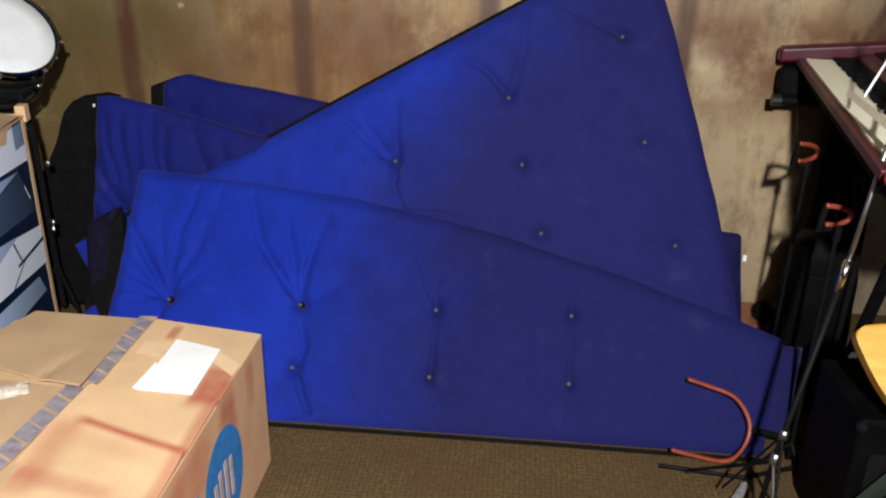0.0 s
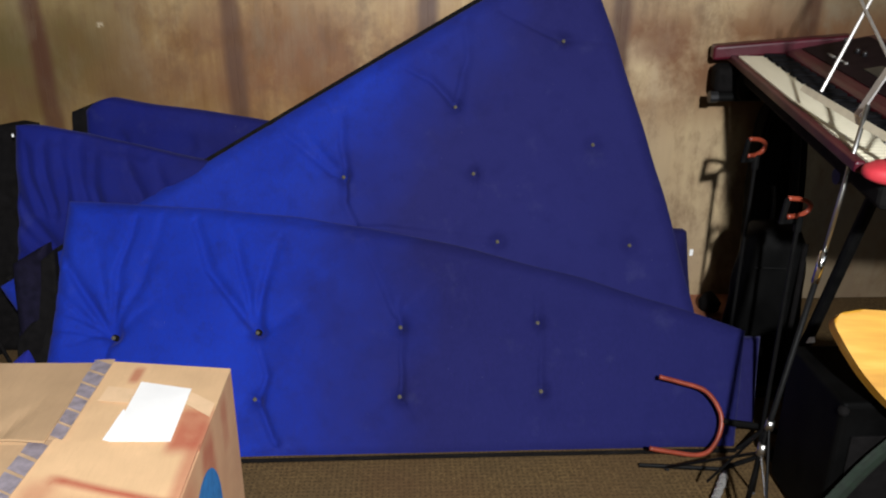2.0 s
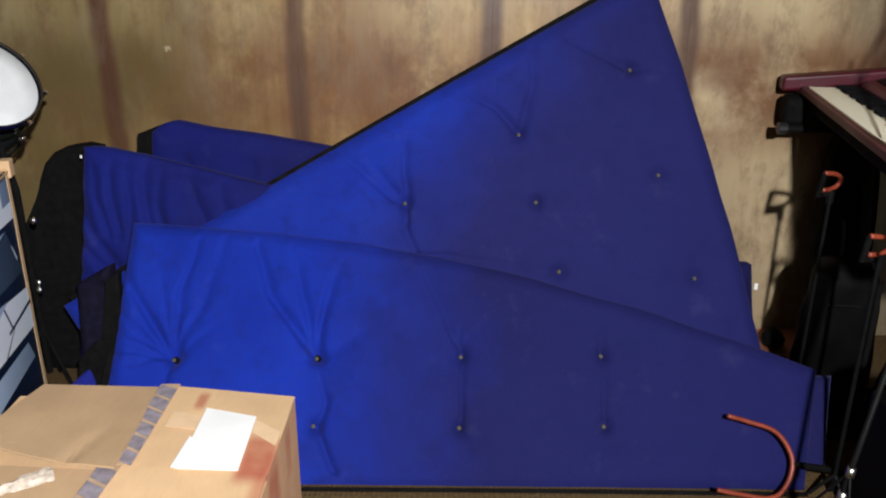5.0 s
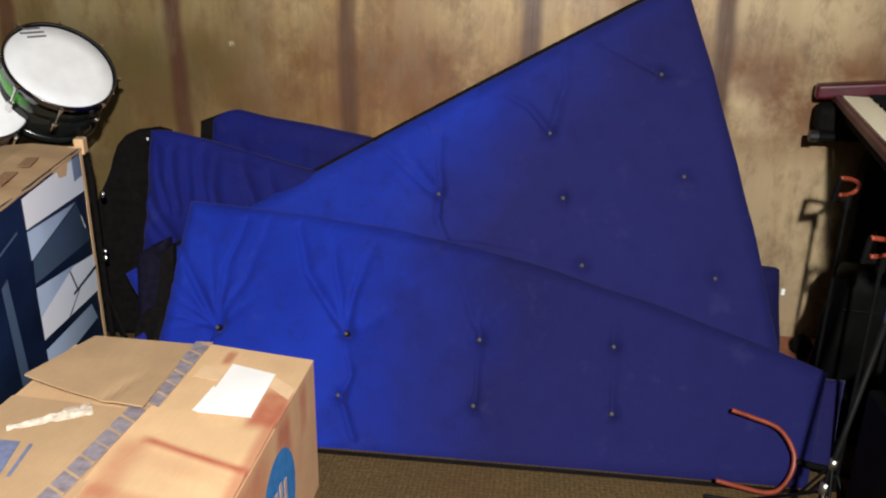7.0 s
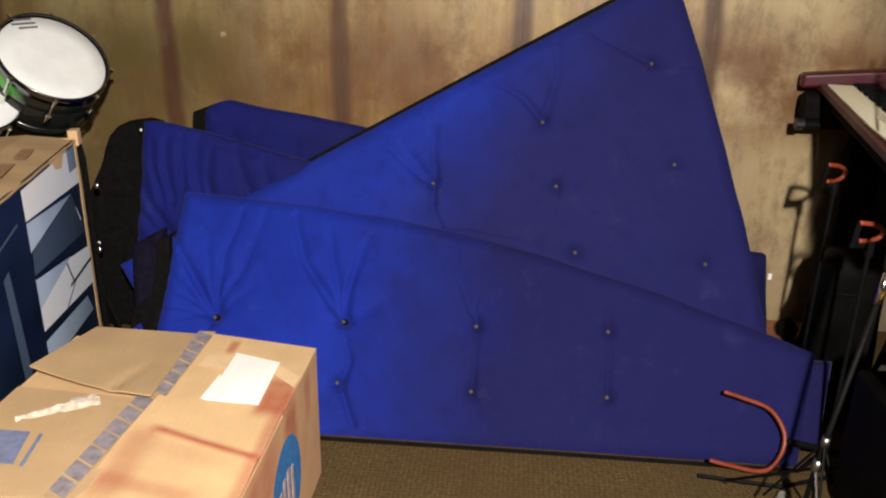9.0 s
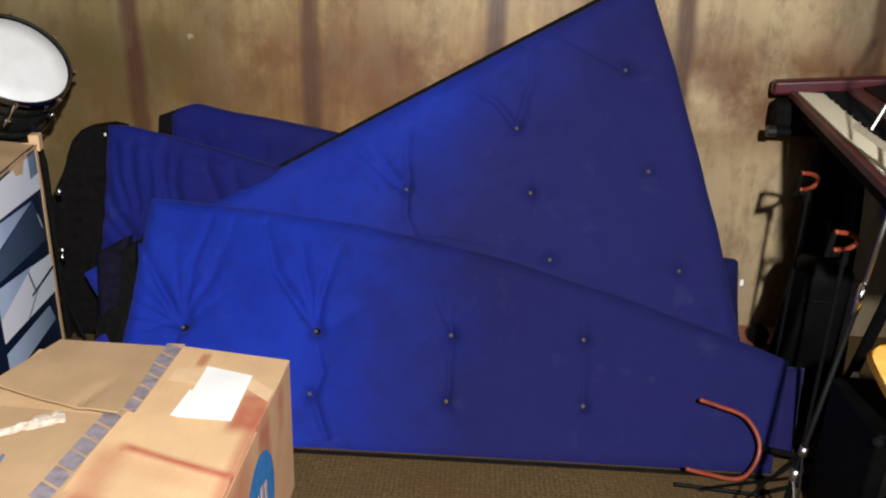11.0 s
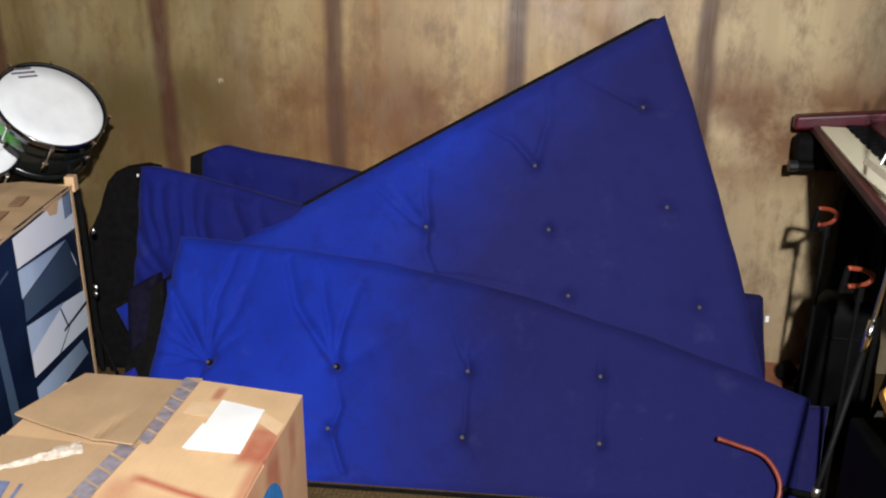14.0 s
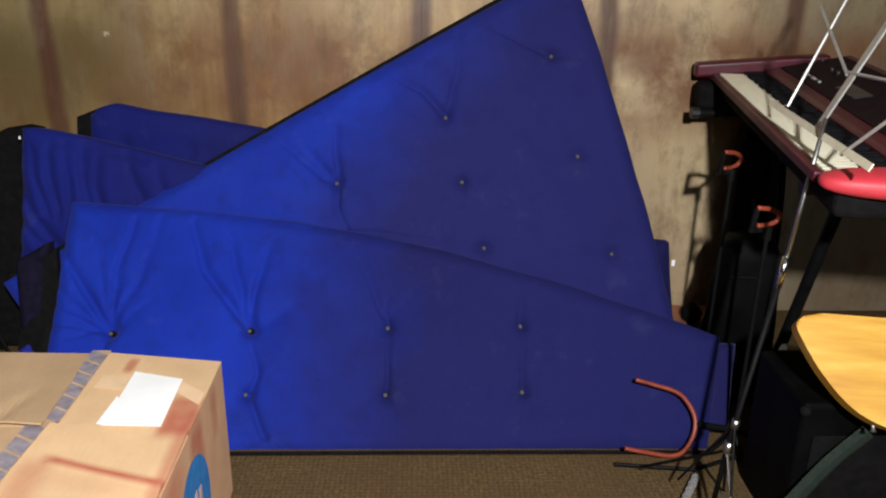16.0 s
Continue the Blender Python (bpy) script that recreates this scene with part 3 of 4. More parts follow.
back = thing("foam_mat", pose(0, 2.66, 0, 82), "black sheet with a rounded corner behind the mats", "mat", "blue foam mats")
part("lining", slab(outline, -0.08, 0.0, 0.02), BLACK_CLOTH, back)


# ---- printed moving box in front ----
def sheet(corners, thick=0.005, n=16, lift=None):
    """A bent card or paper sheet over four corners, given round its rim; lift(u, v) adds height."""
    a, b, c, d = (Vector(p) for p in corners)
    bm = bmesh.new()
    layers = []
    for dz in (0.0, -thick):
        layers.append([[bm.verts.new(a.lerp(b, i / n).lerp(d.lerp(c, i / n), j / n) + Vector((0, 0, dz + (lift(i / n, j / n) if lift else 0.0)))) for j in range(n + 1)] for i in range(n + 1)])
        g = layers[-1]
        for i in range(n):
            for j in range(n):
                bm.faces.new((g[i][j], g[i + 1][j], g[i + 1][j + 1], g[i][j + 1]))
    ring = [(i, 0) for i in range(n)] + [(n, j) for j in range(n)] + [(i, n) for i in range(n, 0, -1)] + [(0, j) for j in range(n, 0, -1)]
    for (i, j), (k, l) in zip(ring, ring[1:] + ring[:1]):
        bm.faces.new((layers[0][i][j], layers[0][k][l], layers[1][k][l], layers[1][i][j]))
    return bm


def cardboard_box():
    x0, x1, y0, y1, h = -0.80, -0.168, 1.245, 1.884, 0.371
    ob = thing("cardboard_box", pose(0, 0, 0), "brown cardboard box with open flaps, tape and a white label", "box")
    side_red = printed_card("printed_side", [(1, 1.56, 0.34, 0.1, 2, 0.20, 0.19, 0.1, 0.30), (1, 1.63, 0.02, 0.05, 2, 0.26, 0.06, 0.08, 0.8), (1, 1.42, 0.05, 0.08, 2, 0.30, 0.03, 0.06, 0.6),
                                             (1, 1.78, 0.01, 0.03, 2, 0.30, 0.03, 0.06, 0.5), (1, 1.30, 0.03, 0.05, 2, 0.18, 0.10, 0.1, 0.6)])
    # The first, broad band puts the front's shade into the print colour.
    front_red = printed_card("printed_shaded_front", [(0, -0.48, 0.34, 0.1, 2, 0.16, 0.24, 0.08, 0.75), (0, -0.52, 0.04, 0.04, 2, 0.30, 0.03, 0.05, 0.8), (0, -0.40, 0.04, 0.03, 2, 0.28, 0.04, 0.05, 0.7)])
    t = 0.006
    part("side_panel", box((t, y1 - y0, h), (x1 - t / 2, (y0 + y1) / 2, h / 2), 0.002), side_red, ob)
    part("side_panel", box((t, y1 - y0, h), (x0 + t / 2, (y0 + y1) / 2, h / 2), 0.002), CARD, ob)
    part("front_panel", box((x1 - x0 - 2 * t, t, h), ((x0 + x1) / 2, y0 + t / 2, h / 2), 0.002), front_red, ob)
    part("back_panel", box((x1 - x0 - 2 * t, t, h), ((x0 + x1) / 2, y1 - t / 2, h / 2), 0.002), CARD, ob)
    part("base_panel", box((x1 - x0 - 2 * t, y1 - y0 - 2 * t, t), ((x0 + x1) / 2, (y0 + y1) / 2, 0.005)), CARD, ob)
    top_red = printed_card("printed_top", [(1, 1.354, 0.004, 0.020, 0, -0.29, 0.10, 0.05, 0.95, -0.31), (1, 1.305, 0.004, 0.04, 0, -0.28, 0.10, 0.06, 0.16, -0.31),
                                           (0, -0.430, 0.010, 0.045, 1, 1.37, 0.08, 0.06, 0.42), (0, -0.200, 0.020, 0.025, 1, 1.640, 0.05, 0.05, 0.85),
                                           (0, -0.172, 0.006, 0.025, 1, 1.45, 0.20, 0.05, 0.55), (1, 1.225, 0.004, 0.03, 0, -0.36, 0.08, 0.06, 0.4, -0.2), (0, -0.365, 0.004, 0.014, 1, 1.835, 0.015, 0.03, 0.7)])
    # right half: two flaps meeting with a small step, left half lower, a loose flap lifted over it
    part("flap", sheet([(-0.474, 1.575, h + 0.008), (x1, 1.575, h + 0.003), (x1, y1, h + 0.004), (-0.474, y1 + 0.004, h + 0.030)], 0.005, lift=lambda u, v: 0.004 * math.sin(3.1 * u) * math.sin(3.1 * v)), top_red, ob, "label-bearing flap bowed up at the joint")
    part("flap", sheet([(-0.474, y0 + 0.006, h - 0.001), (x1 - 0.002, y0 + 0.006, h - 0.001), (x1 - 0.001, 1.590, h + 0.010), (-0.470, 1.598, h + 0.0165)], 0.005, lift=lambda u, v: -0.003 * math.sin(3.1 * u)), top_red, ob)
    part("flap", sheet([(-0.470, y0, h + 0.006), (x1 - 0.001, y0 - 0.004, h + 0.006), (x1 - 0.002, 1.405, h + 0.013), (-0.405, 1.474, h + 0.017)], 0.006, lift=lambda u, v: -0.004 * math.sin(3.1 * v)), top_red, ob, "front flap lapped over the next")
    part("flap", slab([(x0, y0 - 0.012), (-0.462, y0 + 0.004), (-0.462, 1.60), (x0, 1.62)], h + 0.000, h + 0.0035, 0.001), CARD_DULL, ob)
    part("flap", slab([(x0, 1.55), (-0.484, 1.55), (-0.484, y1), (x0, y1)], h - 0.007, h - 0.001, 0.001), CARD, ob)
    lifted = bmesh.new()
    cols = []
    n = 24
    corners = [Vector(c) for c in ((-0.750, 1.900, 0.392), (-0.478, 1.886, 0.396), (-0.456, 1.562, 0.408), (-0.780, 1.645, 0.416))]
    for i in range(n + 1):
        row = []
        for j in range(n + 1):
            u, v = i / n, j / n
            p = corners[0].lerp(corners[1], u).lerp(corners[3].lerp(corners[2], u), v)
            sag = -0.007 * math.exp(-((u + 0.25 * v - 0.92) / 0.06) ** 2) * max(0.0, v - 0.35) - 0.010 * math.sin(math.pi * u) * v + 0.006 * max(0.0, u + v - 1.45)
            row.append((p + Vector((0, 0, sag))))
        cols.append(row)
    for dz in (0.0, -0.005):
        vs = [[lifted.verts.new(p + Vector((0, 0, dz))) for p in row] for row in cols]
        for a, b in zip(vs, vs[1:]):
            for j in range(n):
                lifted.faces.new((a[j], a[j + 1], b[j + 1], b[j]))
        if dz == 0.0:
            topv = vs
    rim_top = [topv[i][0] for i in range(n + 1)] + [topv[n][j] for j in range(1, n + 1)] + [topv[i][n] for i in range(n - 1, -1, -1)] + [topv[0][j] for j in range(n - 1, 0, -1)]
    rim_low = [vs[i][0] for i in range(n + 1)] + [vs[n][j] for j in range(1, n + 1)] + [vs[i][n] for i in range(n - 1, -1, -1)] + [vs[0][j] for j in range(n - 1, 0, -1)]
    for k in range(len(rim_top)):
        j = (k + 1) % len(rim_top)
        lifted.faces.new((rim_top[k], rim_top[j], rim_low[j], rim_low[k]))
    part("lifted_flap", lifted, CARD_DULL, ob, "loose flap lifted over the box")
    # parcel tape with dark stripes along the joint
    clear = plain("parcel_tape", (0.46, 0.32, 0.20), 0.18, vary=0.15, scale=25)
    pale_tape = plain("pale_tape", (0.70, 0.49, 0.30), 0.2, vary=0.08, scale=25)
    tape = part("tape", sheet([(-0.527, y0, h + 0.0095), (-0.483, y0, h + 0.0095), (-0.457, 1.60, h + 0.0178), (-0.503, 1.60, h + 0.0150)], 0.0008), clear, ob, "clear parcel tape with grey stripes")
    rear_tape = part("tape", sheet([(-0.481, 1.602, h + 0.0185), (-0.437, 1.602, h + 0.0185), (-0.428, y1 + 0.004, h + 0.032), (-0.470, y1 + 0.004, h + 0.032)], 0.0008), clear, ob, "clear parcel tape with grey stripes")
    rng = random.Random(4)
    for owner, ya, yb, xa, xb, za, zb, count in ((tape, y0 + 0.008, 1.598, -0.505, -0.480, 0.0099, 0.0170, 7), (rear_tape, 1.606, y1 - 0.002, -0.459, -0.449, 0.0190, 0.0322, 6)):
        for k in range(count):
            p, q = k / count, (k + 0.80 + 0.10 * rng.random()) / count
            at = lambda f, side, skew: (xa + (xb - xa) * f + side * (0.0205 + 0.001 * rng.random()), ya + (yb - ya) * f + skew, h + za + (zb - za) * f + 0.0012)
            part("tape_stripe", sheet([at(p, -1, 0.012), at(p, 1, -0.012), at(q, 1, -0.012), at(q, -1, 0.012)], 0.0006, 3), TAPE_STRIPE, owner)
    # a torn paper label over both flaps, a strip peeled at its side
    part("label", sheet([(-0.346, 1.588, h + 0.0185), (-0.226, 1.588, h + 0.0155), (-0.232, 1.782, h + 0.0150), (-0.346, 1.805, h + 0.0215)], 0.0008, lift=lambda u, v: 0.004 * math.sin(3.1 * u) * math.sin(3.1 * v)), PAPER, ob, "white paper label, partly torn")
    part("label_scrap", sheet([(-0.360, 1.594, h + 0.0185), (-0.345, 1.589, h + 0.0185), (-0.345, 1.690, h + 0.0200), (-0.352, 1.700, h + 0.0205)], 0.0007, 4), PAPER, ob, "torn strip of the white label")
    part("tape_scrap", sheet([(-0.415, 1.730, h + 0.0230), (-0.348, 1.722, h + 0.0212), (-0.348, 1.772, h + 0.0228), (-0.410, 1.784, h + 0.0250)], 0.0007, 4), pale_tape, ob, "patch of shiny tape beside the label")
    part("tape_scrap", sheet([(-0.230, 1.725, h + 0.0135), (x1 - 0.004, 1.685, h + 0.0065), (x1 - 0.004, 1.735, h + 0.0068), (-0.231, 1.772, h + 0.0142)], 0.0007, 4), pale_tape, ob, "patch of shiny tape beside the label")
    part("print_patch", slab([(-0.79, 1.335), (-0.640, 1.335), (-0.668, 1.445), (-0.79, 1.445)], h + 0.0063, h + 0.0067), FADED_INK, ob, "faded blue printed block")
    part("print_bar", slab([(-0.625, 1.33), (-0.617, 1.33), (-0.637, 1.44), (-0.645, 1.44)], h + 0.0063, h + 0.0067), FADED_INK, ob)
    # blue round mark and bars on the right side
    ring = bmesh.new()
    for k in range(40):
        a = 2 * math.pi * k / 40
        ring.verts.new((x1 + 0.0012, 1.575 + 0.115 * math.cos(a), 0.175 + 0.130 * math.sin(a)))
    ring.faces.new(ring.verts)
    mark = part("round_mark", ring, BLUE_INK, ob, "round blue printed mark")
    pale = plain("pale_ink", (0.45, 0.30, 0.24), 0.7, vary=0.2)
    for k, (yy, tall) in enumerate(((1.615, 0.10), (1.583, 0.12), (1.551, 0.11), (1.522, 0.08))):
        part("mark_bar", box((0.0016, 0.016, tall), (x1 + 0.0016, yy, 0.165)), pale, mark)
    for k in range(4):
        part("print_bar", box((0.0016, 0.022, 0.034), (x1 + 0.0012, 1.425 - 0.032 * k, 0.235 - 0.006 * k)), BLUE_INK, ob, "blue printed bar")
    for k in range(3):
        part("print_bar", box((0.026, 0.0016, 0.04), (-0.70 + 0.04 * k, y0 - 0.0012, 0.305)), BLUE_INK, ob, "blue printed bar")
    return ob


cardboard_box()
# crumpled clear plastic on the box
film_bm = bmesh.new()
rows = []
for i in range(13):
    u = i / 12
    row = []
    for j in range(5):
        v = j / 4 - 0.5
        wide = 0.012 + 0.034 * u
        x, y = -0.725 + 0.135 * u, 1.485 + 0.105 * u
        row.append(film_bm.verts.new((x - 0.6 * v * wide, y + v * wide, 0.3735 + 0.012 * abs(noise.noise((u * 5, v * 4, 2))) + 0.010 * math.sin(math.pi * (v + 0.5)))))
    rows.append(row)
for a, b in zip(rows, rows[1:]):
    for j in range(4):
        film_bm.faces.new((a[j], a[j + 1], b[j + 1], b[j]))
FILM = plain("crumpled_film", (0.56, 0.47, 0.38), 0.14, vary=0.35, scale=60)
wrap = part("plastic_wrap", film_bm, FILM)
solid = wrap.modifiers.new("thickness", "SOLIDIFY")
solid.thickness = 0.0015
tagged(wrap, "crumpled strip of clear plastic wrap lying on cardboard", "plastic wrap")


# ---- tall printed carton and drums ----
def carton():
    """A tall carton with a dark photographic print on its long face; s runs along that face."""
    turn = Matrix.Translation((-1.059, 2.465, 0)) @ Matrix(((0.223, -0.975, 0, 0), (-0.975, -0.223, 0, 0), (0, 0, 1, 0), (0, 0, 0, 1)))
    ob = thing("printed_carton", turn, "tall carton with dark blue photographic print, top flaps open", "box")
    # local: x along the face towards the room, y away behind the face
    length, deep, h = 0.95, 0.26, 0.742
    print_bm = slab([(0.004, 0.0), (length, 0.0), (length, 0.006), (0.004, 0.006)], 0.002, h)
    part("front_panel", print_bm, NAVY_PRINT, ob, "dark navy printed face")
    part("end_panel", slab([(-0.004, 0.0), (0.003, 0.0), (0.003, deep), (-0.004, deep)], 0.0, h + 0.004), CARD, ob)
    part("end_panel", slab([(length, 0.0), (length + 0.006, 0.0), (length + 0.006, deep), (length, deep)], 0.0, h), CARD, ob)
    part("back_panel", slab([(0.004, deep - 0.006), (length, deep - 0.006), (length, deep), (0.004, deep)], 0.002, h), CARD, ob)
    part("base_panel", slab([(0.004, 0.007), (length - 0.001, 0.007), (length - 0.001, deep - 0.007), (0.004, deep - 0.007)], 0.003, 0.009), CARD, ob)
    wavy = bmesh.new()
    prev = None
    for i in range(25):
        u = i / 24
        x = -0.004 + (length + 0.008) * u
        z = h + 0.003 + 0.008 * noise.noise((u * 6, 0, 1))
        a = wavy.verts.new((x, -0.004, z - 0.004))
        b = wavy.verts.new((x, deep * 0.55, z + 0.012 + 0.012 * noise.noise((u * 4, 2, 5))))
        c = wavy.verts.new((x, deep, z + 0.004))
        if prev:
            wavy.faces.new((prev[0], a, b, prev[1]))
            wavy.faces.new((prev[1], b, c, prev[2]))
        prev = (a, b, c)
    flap = part("top_flap", wavy, CARD_DULL, ob, "scuffed top flap with worn brown patches")
    thick = flap.modifiers.new("thickness", "SOLIDIFY")
    thick.thickness = 0.005
    for k, (s, w) in enumerate(((0.18, 0.10), (0.34, 0.14), (0.55, 0.10))):
        part("worn_patch", slab([(s, 0.06), (s + w, 0.05), (s + w, 0.085), (s, 0.095)], h + 0.0135, h + 0.0150), CARD_EDGE, ob)
    part("corner_tab", box((0.040, 0.030, 0.050), (-0.022, 0.005, h + 0.002), 0.003), CARD, ob)
    # torn bare edge down the corner
    strip = bmesh.new()
    prev = None
    for i in range(30):
        z = h * i / 29
        w = 0.008 + 0.006 * noise.noise((0, 0, z * 9)) + 0.004 * noise.noise((3, 1, z * 30))
        off = 0.010 * math.sin(z * 8.0)
        a = strip.verts.new((-0.004 + off * 0.3, -0.0015, z))
        b = strip.verts.new((0.010 + w + off * 0.3, -0.0015, z))
        if prev:
            strip.faces.new((prev[0], prev[1], b, a))
        prev = (a, b)
    edge = part("torn_edge", strip, CARD, ob, "bare torn cardboard edge")
    thick = edge.modifiers.new("thickness", "SOLIDIFY")
    thick.thickness = 0.002

    def shade(name, a, b):
        g = Graph(name, 0.28, 0.0, 0.6)
        f = g.axis(0)
        g.put("Base Color", g.mix(g.ramp(g.math("ADD", g.math("MULTIPLY", f, 1.6), g.math("MULTIPLY", g.noise(5.0), 0.4)), (0.15, 0.0), (0.9, 1.0)), a, b))
        return g.mat

    pale = shade("pale_photo_print", (0.78, 0.87, 0.96), (0.96, 0.97, 0.98))
    mid = shade("blue_grey_photo_print", (0.09, 0.15, 0.26), (0.55, 0.68, 0.85))
    steel = shade("slate_photo_print", (0.020, 0.035, 0.060), (0.07, 0.11, 0.17))

    def patch(outline, material, lift=0.0012):
        pb = bmesh.new()
        pb.faces.new([pb.verts.new((s, -lift, z)) for s, z in outline])
        part("photo_print", pb, material, ob)

    patch([(0.022, 0.610), (0.500, 0.642), (0.500, 0.726), (0.022, 0.728)], pale)
    patch([(0.022, 0.728), (0.022, 0.66), (0.10, 0.66), (0.10, 0.728)], mid, 0.0016)
    patch([(0.11, 0.600), (0.500, 0.636), (0.500, 0.556)], mid)
    patch([(0.022, 0.45), (0.11, 0.595), (0.49, 0.555), (0.50, 0.49)], steel)
    patch([(0.012, 0.270), (0.500, 0.325), (0.500, 0.478), (0.012, 0.395)], pale)
    patch([(0.20, 0.430), (0.500, 0.478), (0.500, 0.392)], mid, 0.0016)
    patch([(0.06, 0.19), (0.5, 0.215), (0.5, 0.295), (0.10, 0.255)], mid)
    dark = NAVY_PRINT
    patch([(0.012, 0.345), (0.24, 0.345), (0.24, 0.354), (0.012, 0.357)], dark, 0.002)
    patch([(0.17, 0.35), (0.182, 0.35), (0.30, 0.305), (0.30, 0.298)], dark, 0.002)
    patch([(0.20, 0.352), (0.21, 0.352), (0.25, 0.425), (0.24, 0.424)], dark, 0.002)
    patch([(0.055, 0.50), (0.085, 0.55), (0.088, 0.546), (0.060, 0.496)], pale, 0.002)
    patch([(0.56, 0.66), (0.95, 0.600), (0.95, 0.592), (0.56, 0.652)], steel, 0.002)
    patch([(0.60, 0.02), (0.66, 0.02), (0.70, 0.56), (0.66, 0.57)], steel, 0.0014)
    part("torn_notch", slab([(0.10, -0.003), (0.26, -0.003), (0.26, -0.001), (0.10, -0.001)], h - 0.012, h + 0.001), CARD, ob)
    notch = bmesh.new()
    notch.faces.new([notch.verts.new((s, -0.0034, z)) for s, z in ((0.13, h), (0.25, h), (0.225, h - 0.035), (0.165, h - 0.045))])
    part("torn_notch", notch, CARD, ob, "bare torn patch at the rim")
    return ob


carton()


def tom(m, radius, depth, label):
    ob = thing("tom_drum", m, label, "drum", "drum kit toms")
    r = radius
    part("shell", lathe([(r - 0.012, -depth), (r - 0.010, -depth + 0.005), (r - 0.010, -0.012), (r - 0.014, -0.012), (r - 0.016, -depth + 0.01)], sides=64), DRUM_BLACK, ob, "lacquered shell", True)
    part("green_band", lathe([(r - 0.009, -0.075), (r - 0.006, -0.070), (r - 0.006, -0.026), (r - 0.009, -0.022)], sides=64), DRUM_GREEN, ob, "glossy green band under the rim", True)
    part("head", lathe([(0.0, 0.004), (r * 0.6, 0.004), (r - 0.012, 0.003), (r - 0.006, -0.006), (r - 0.012, -0.010), (0.0, -0.008)], sides=64), DRUM_HEAD, ob, "white coated drum head", True)
    hoop = lathe([(r - 0.006, 0.012), (r - 0.003, 0.014), (r, 0.012), (r + 0.001, -0.020), (r - 0.006, -0.022), (r - 0.006, 0.012)], sides=64)
    part("hoop", hoop, DARK_CHROME, ob, "dark nickel hoop", True)
    part("hoop", lathe([(r - 0.006, -depth + 0.018), (r, -depth + 0.016), (r, -depth - 0.012), (r - 0.006, -depth - 0.014), (r - 0.006, -depth + 0.018)], sides=48), DRUM_BLACK, ob, "", True)
    lug = bmesh.new()
    box((0.018, 0.018, 0.045), (0, 0, -0.085), 0.005, lug)
    tube([(0.002, 0, -0.066), (0.002, 0, 0.004)], 0.0035, lug, 8)
    box((0.014, 0.012, 0.012), (0.001, 0, 0.006), 0.003, lug)
    data = mesh_of(lug, "lug", CHROME)
    for k in range(8):
        a = math.radians(20 + 45 * k)
        lo = part("lug", data, CHROME, ob)
        lo.location = ((r + 0.006) * math.cos(a), (r + 0.006) * math.sin(a), 0)
        lo.rotation_euler = (0, 0, a)
    ink = plain("grey_ink", (0.10, 0.10, 0.12), 0.6)
    for k, (yy, w) in enumerate(((0.0, 0.075), (0.016, 0.055), (-0.016, 0.06))):
        part("printed_bar", box((w, 0.007, 0.0008), (-0.03 + 0.004 * k, r * 0.80 + yy, 0.0056 - 0.001)), ink, ob)
    return ob


def facing(at, normal, up=(0, 0, 1)):
    z = Vector(normal).normalized()
    x = Vector(up).cross(z).normalized()
    y = z.cross(x)
    m = Matrix((x, y, z)).transposed().to_4x4()
    return Matrix.Translation(at) @ m


tom(facing((-1.140, 2.553, 0.976), (0.61, -0.38, 0.69)), 0.168, 0.17, "tom drum with white head, chrome lugs and green band")
tom(facing((-1.322, 2.41, 0.888), (0.62, -0.47, 0.62)), 0.138, 0.10, "smaller tom drum with white head and chrome lugs")



def bass_drum():
    m = pose(-1.62, 2.70, 0.235, 0, 90, 0)
    ob = thing("bass_drum", m, "black lacquered bass drum standing by the plywood wall", "drum")
    part("shell", lathe([(0.20, -0.19), (0.215, -0.19), (0.215, 0.19), (0.20, 0.19)]), DRUM_BLACK, ob, "", True)
    part("head", lathe([(0.0, 0.185), (0.20, 0.185), (0.20, 0.180), (0.0, 0.168)]), DRUM_BLACK, ob, "", True)
    part("hoop", lathe([(0.212, 0.16), (0.234, 0.16), (0.234, 0.20), (0.212, 0.20), (0.212, 0.16)]), DRUM_BLACK, ob, "", True)
    part("hoop", lathe([(0.212, -0.20), (0.234, -0.20), (0.234, -0.16), (0.212, -0.16), (0.212, -0.20)]), DRUM_BLACK, ob, "", True)
    post = bmesh.new()
    tube([(-0.21, 0, 0.06), (-0.50, -0.02, 0.16), (-0.58, -0.06, 0.30)], 0.012, post)
    tube([(-0.50, -0.02, 0.16), (-0.53, -0.12, 0.10)], 0.012, post)
    part("tom_holder", post, CHROME, ob, "chrome tom holder")
    return ob


bass_drum()


def drum_pedal_stand():
    """Dark tube stand with chrome wing nuts beside the carton."""
    ob = thing("drum_stand", pose(-1.085, 2.545, 0), "black tubular drum stand with chrome wing nuts", "stand")
    part("post", tube([(0, 0, 0.06), (0, 0, 0.66), (-0.03, 0.01, 0.80)], 0.010), BLACK_CLOTH, ob)
    for k in range(3):
        a = math.radians(100 + 120 * k)
        part("leg", tube([(0, 0, 0.22), (0.09 * math.cos(a), 0.09 * math.sin(a), 0.010)], 0.006), BLACK_CLOTH, ob)
    for zz, dx in ((0.372, 0.012), (0.348, 0.010), (0.572, 0.030)):
        nut = bmesh.new()
        bmesh.ops.create_icosphere(nut, subdivisions=2, radius=0.011, matrix=Matrix.Translation((dx + 0.012, -0.016, zz)) @ Matrix.Diagonal((1, 0.7, 1.2, 1)))
        part("wing_nut", nut, CHROME, ob, "chrome wing nut", True)
    return ob


drum_pedal_stand()


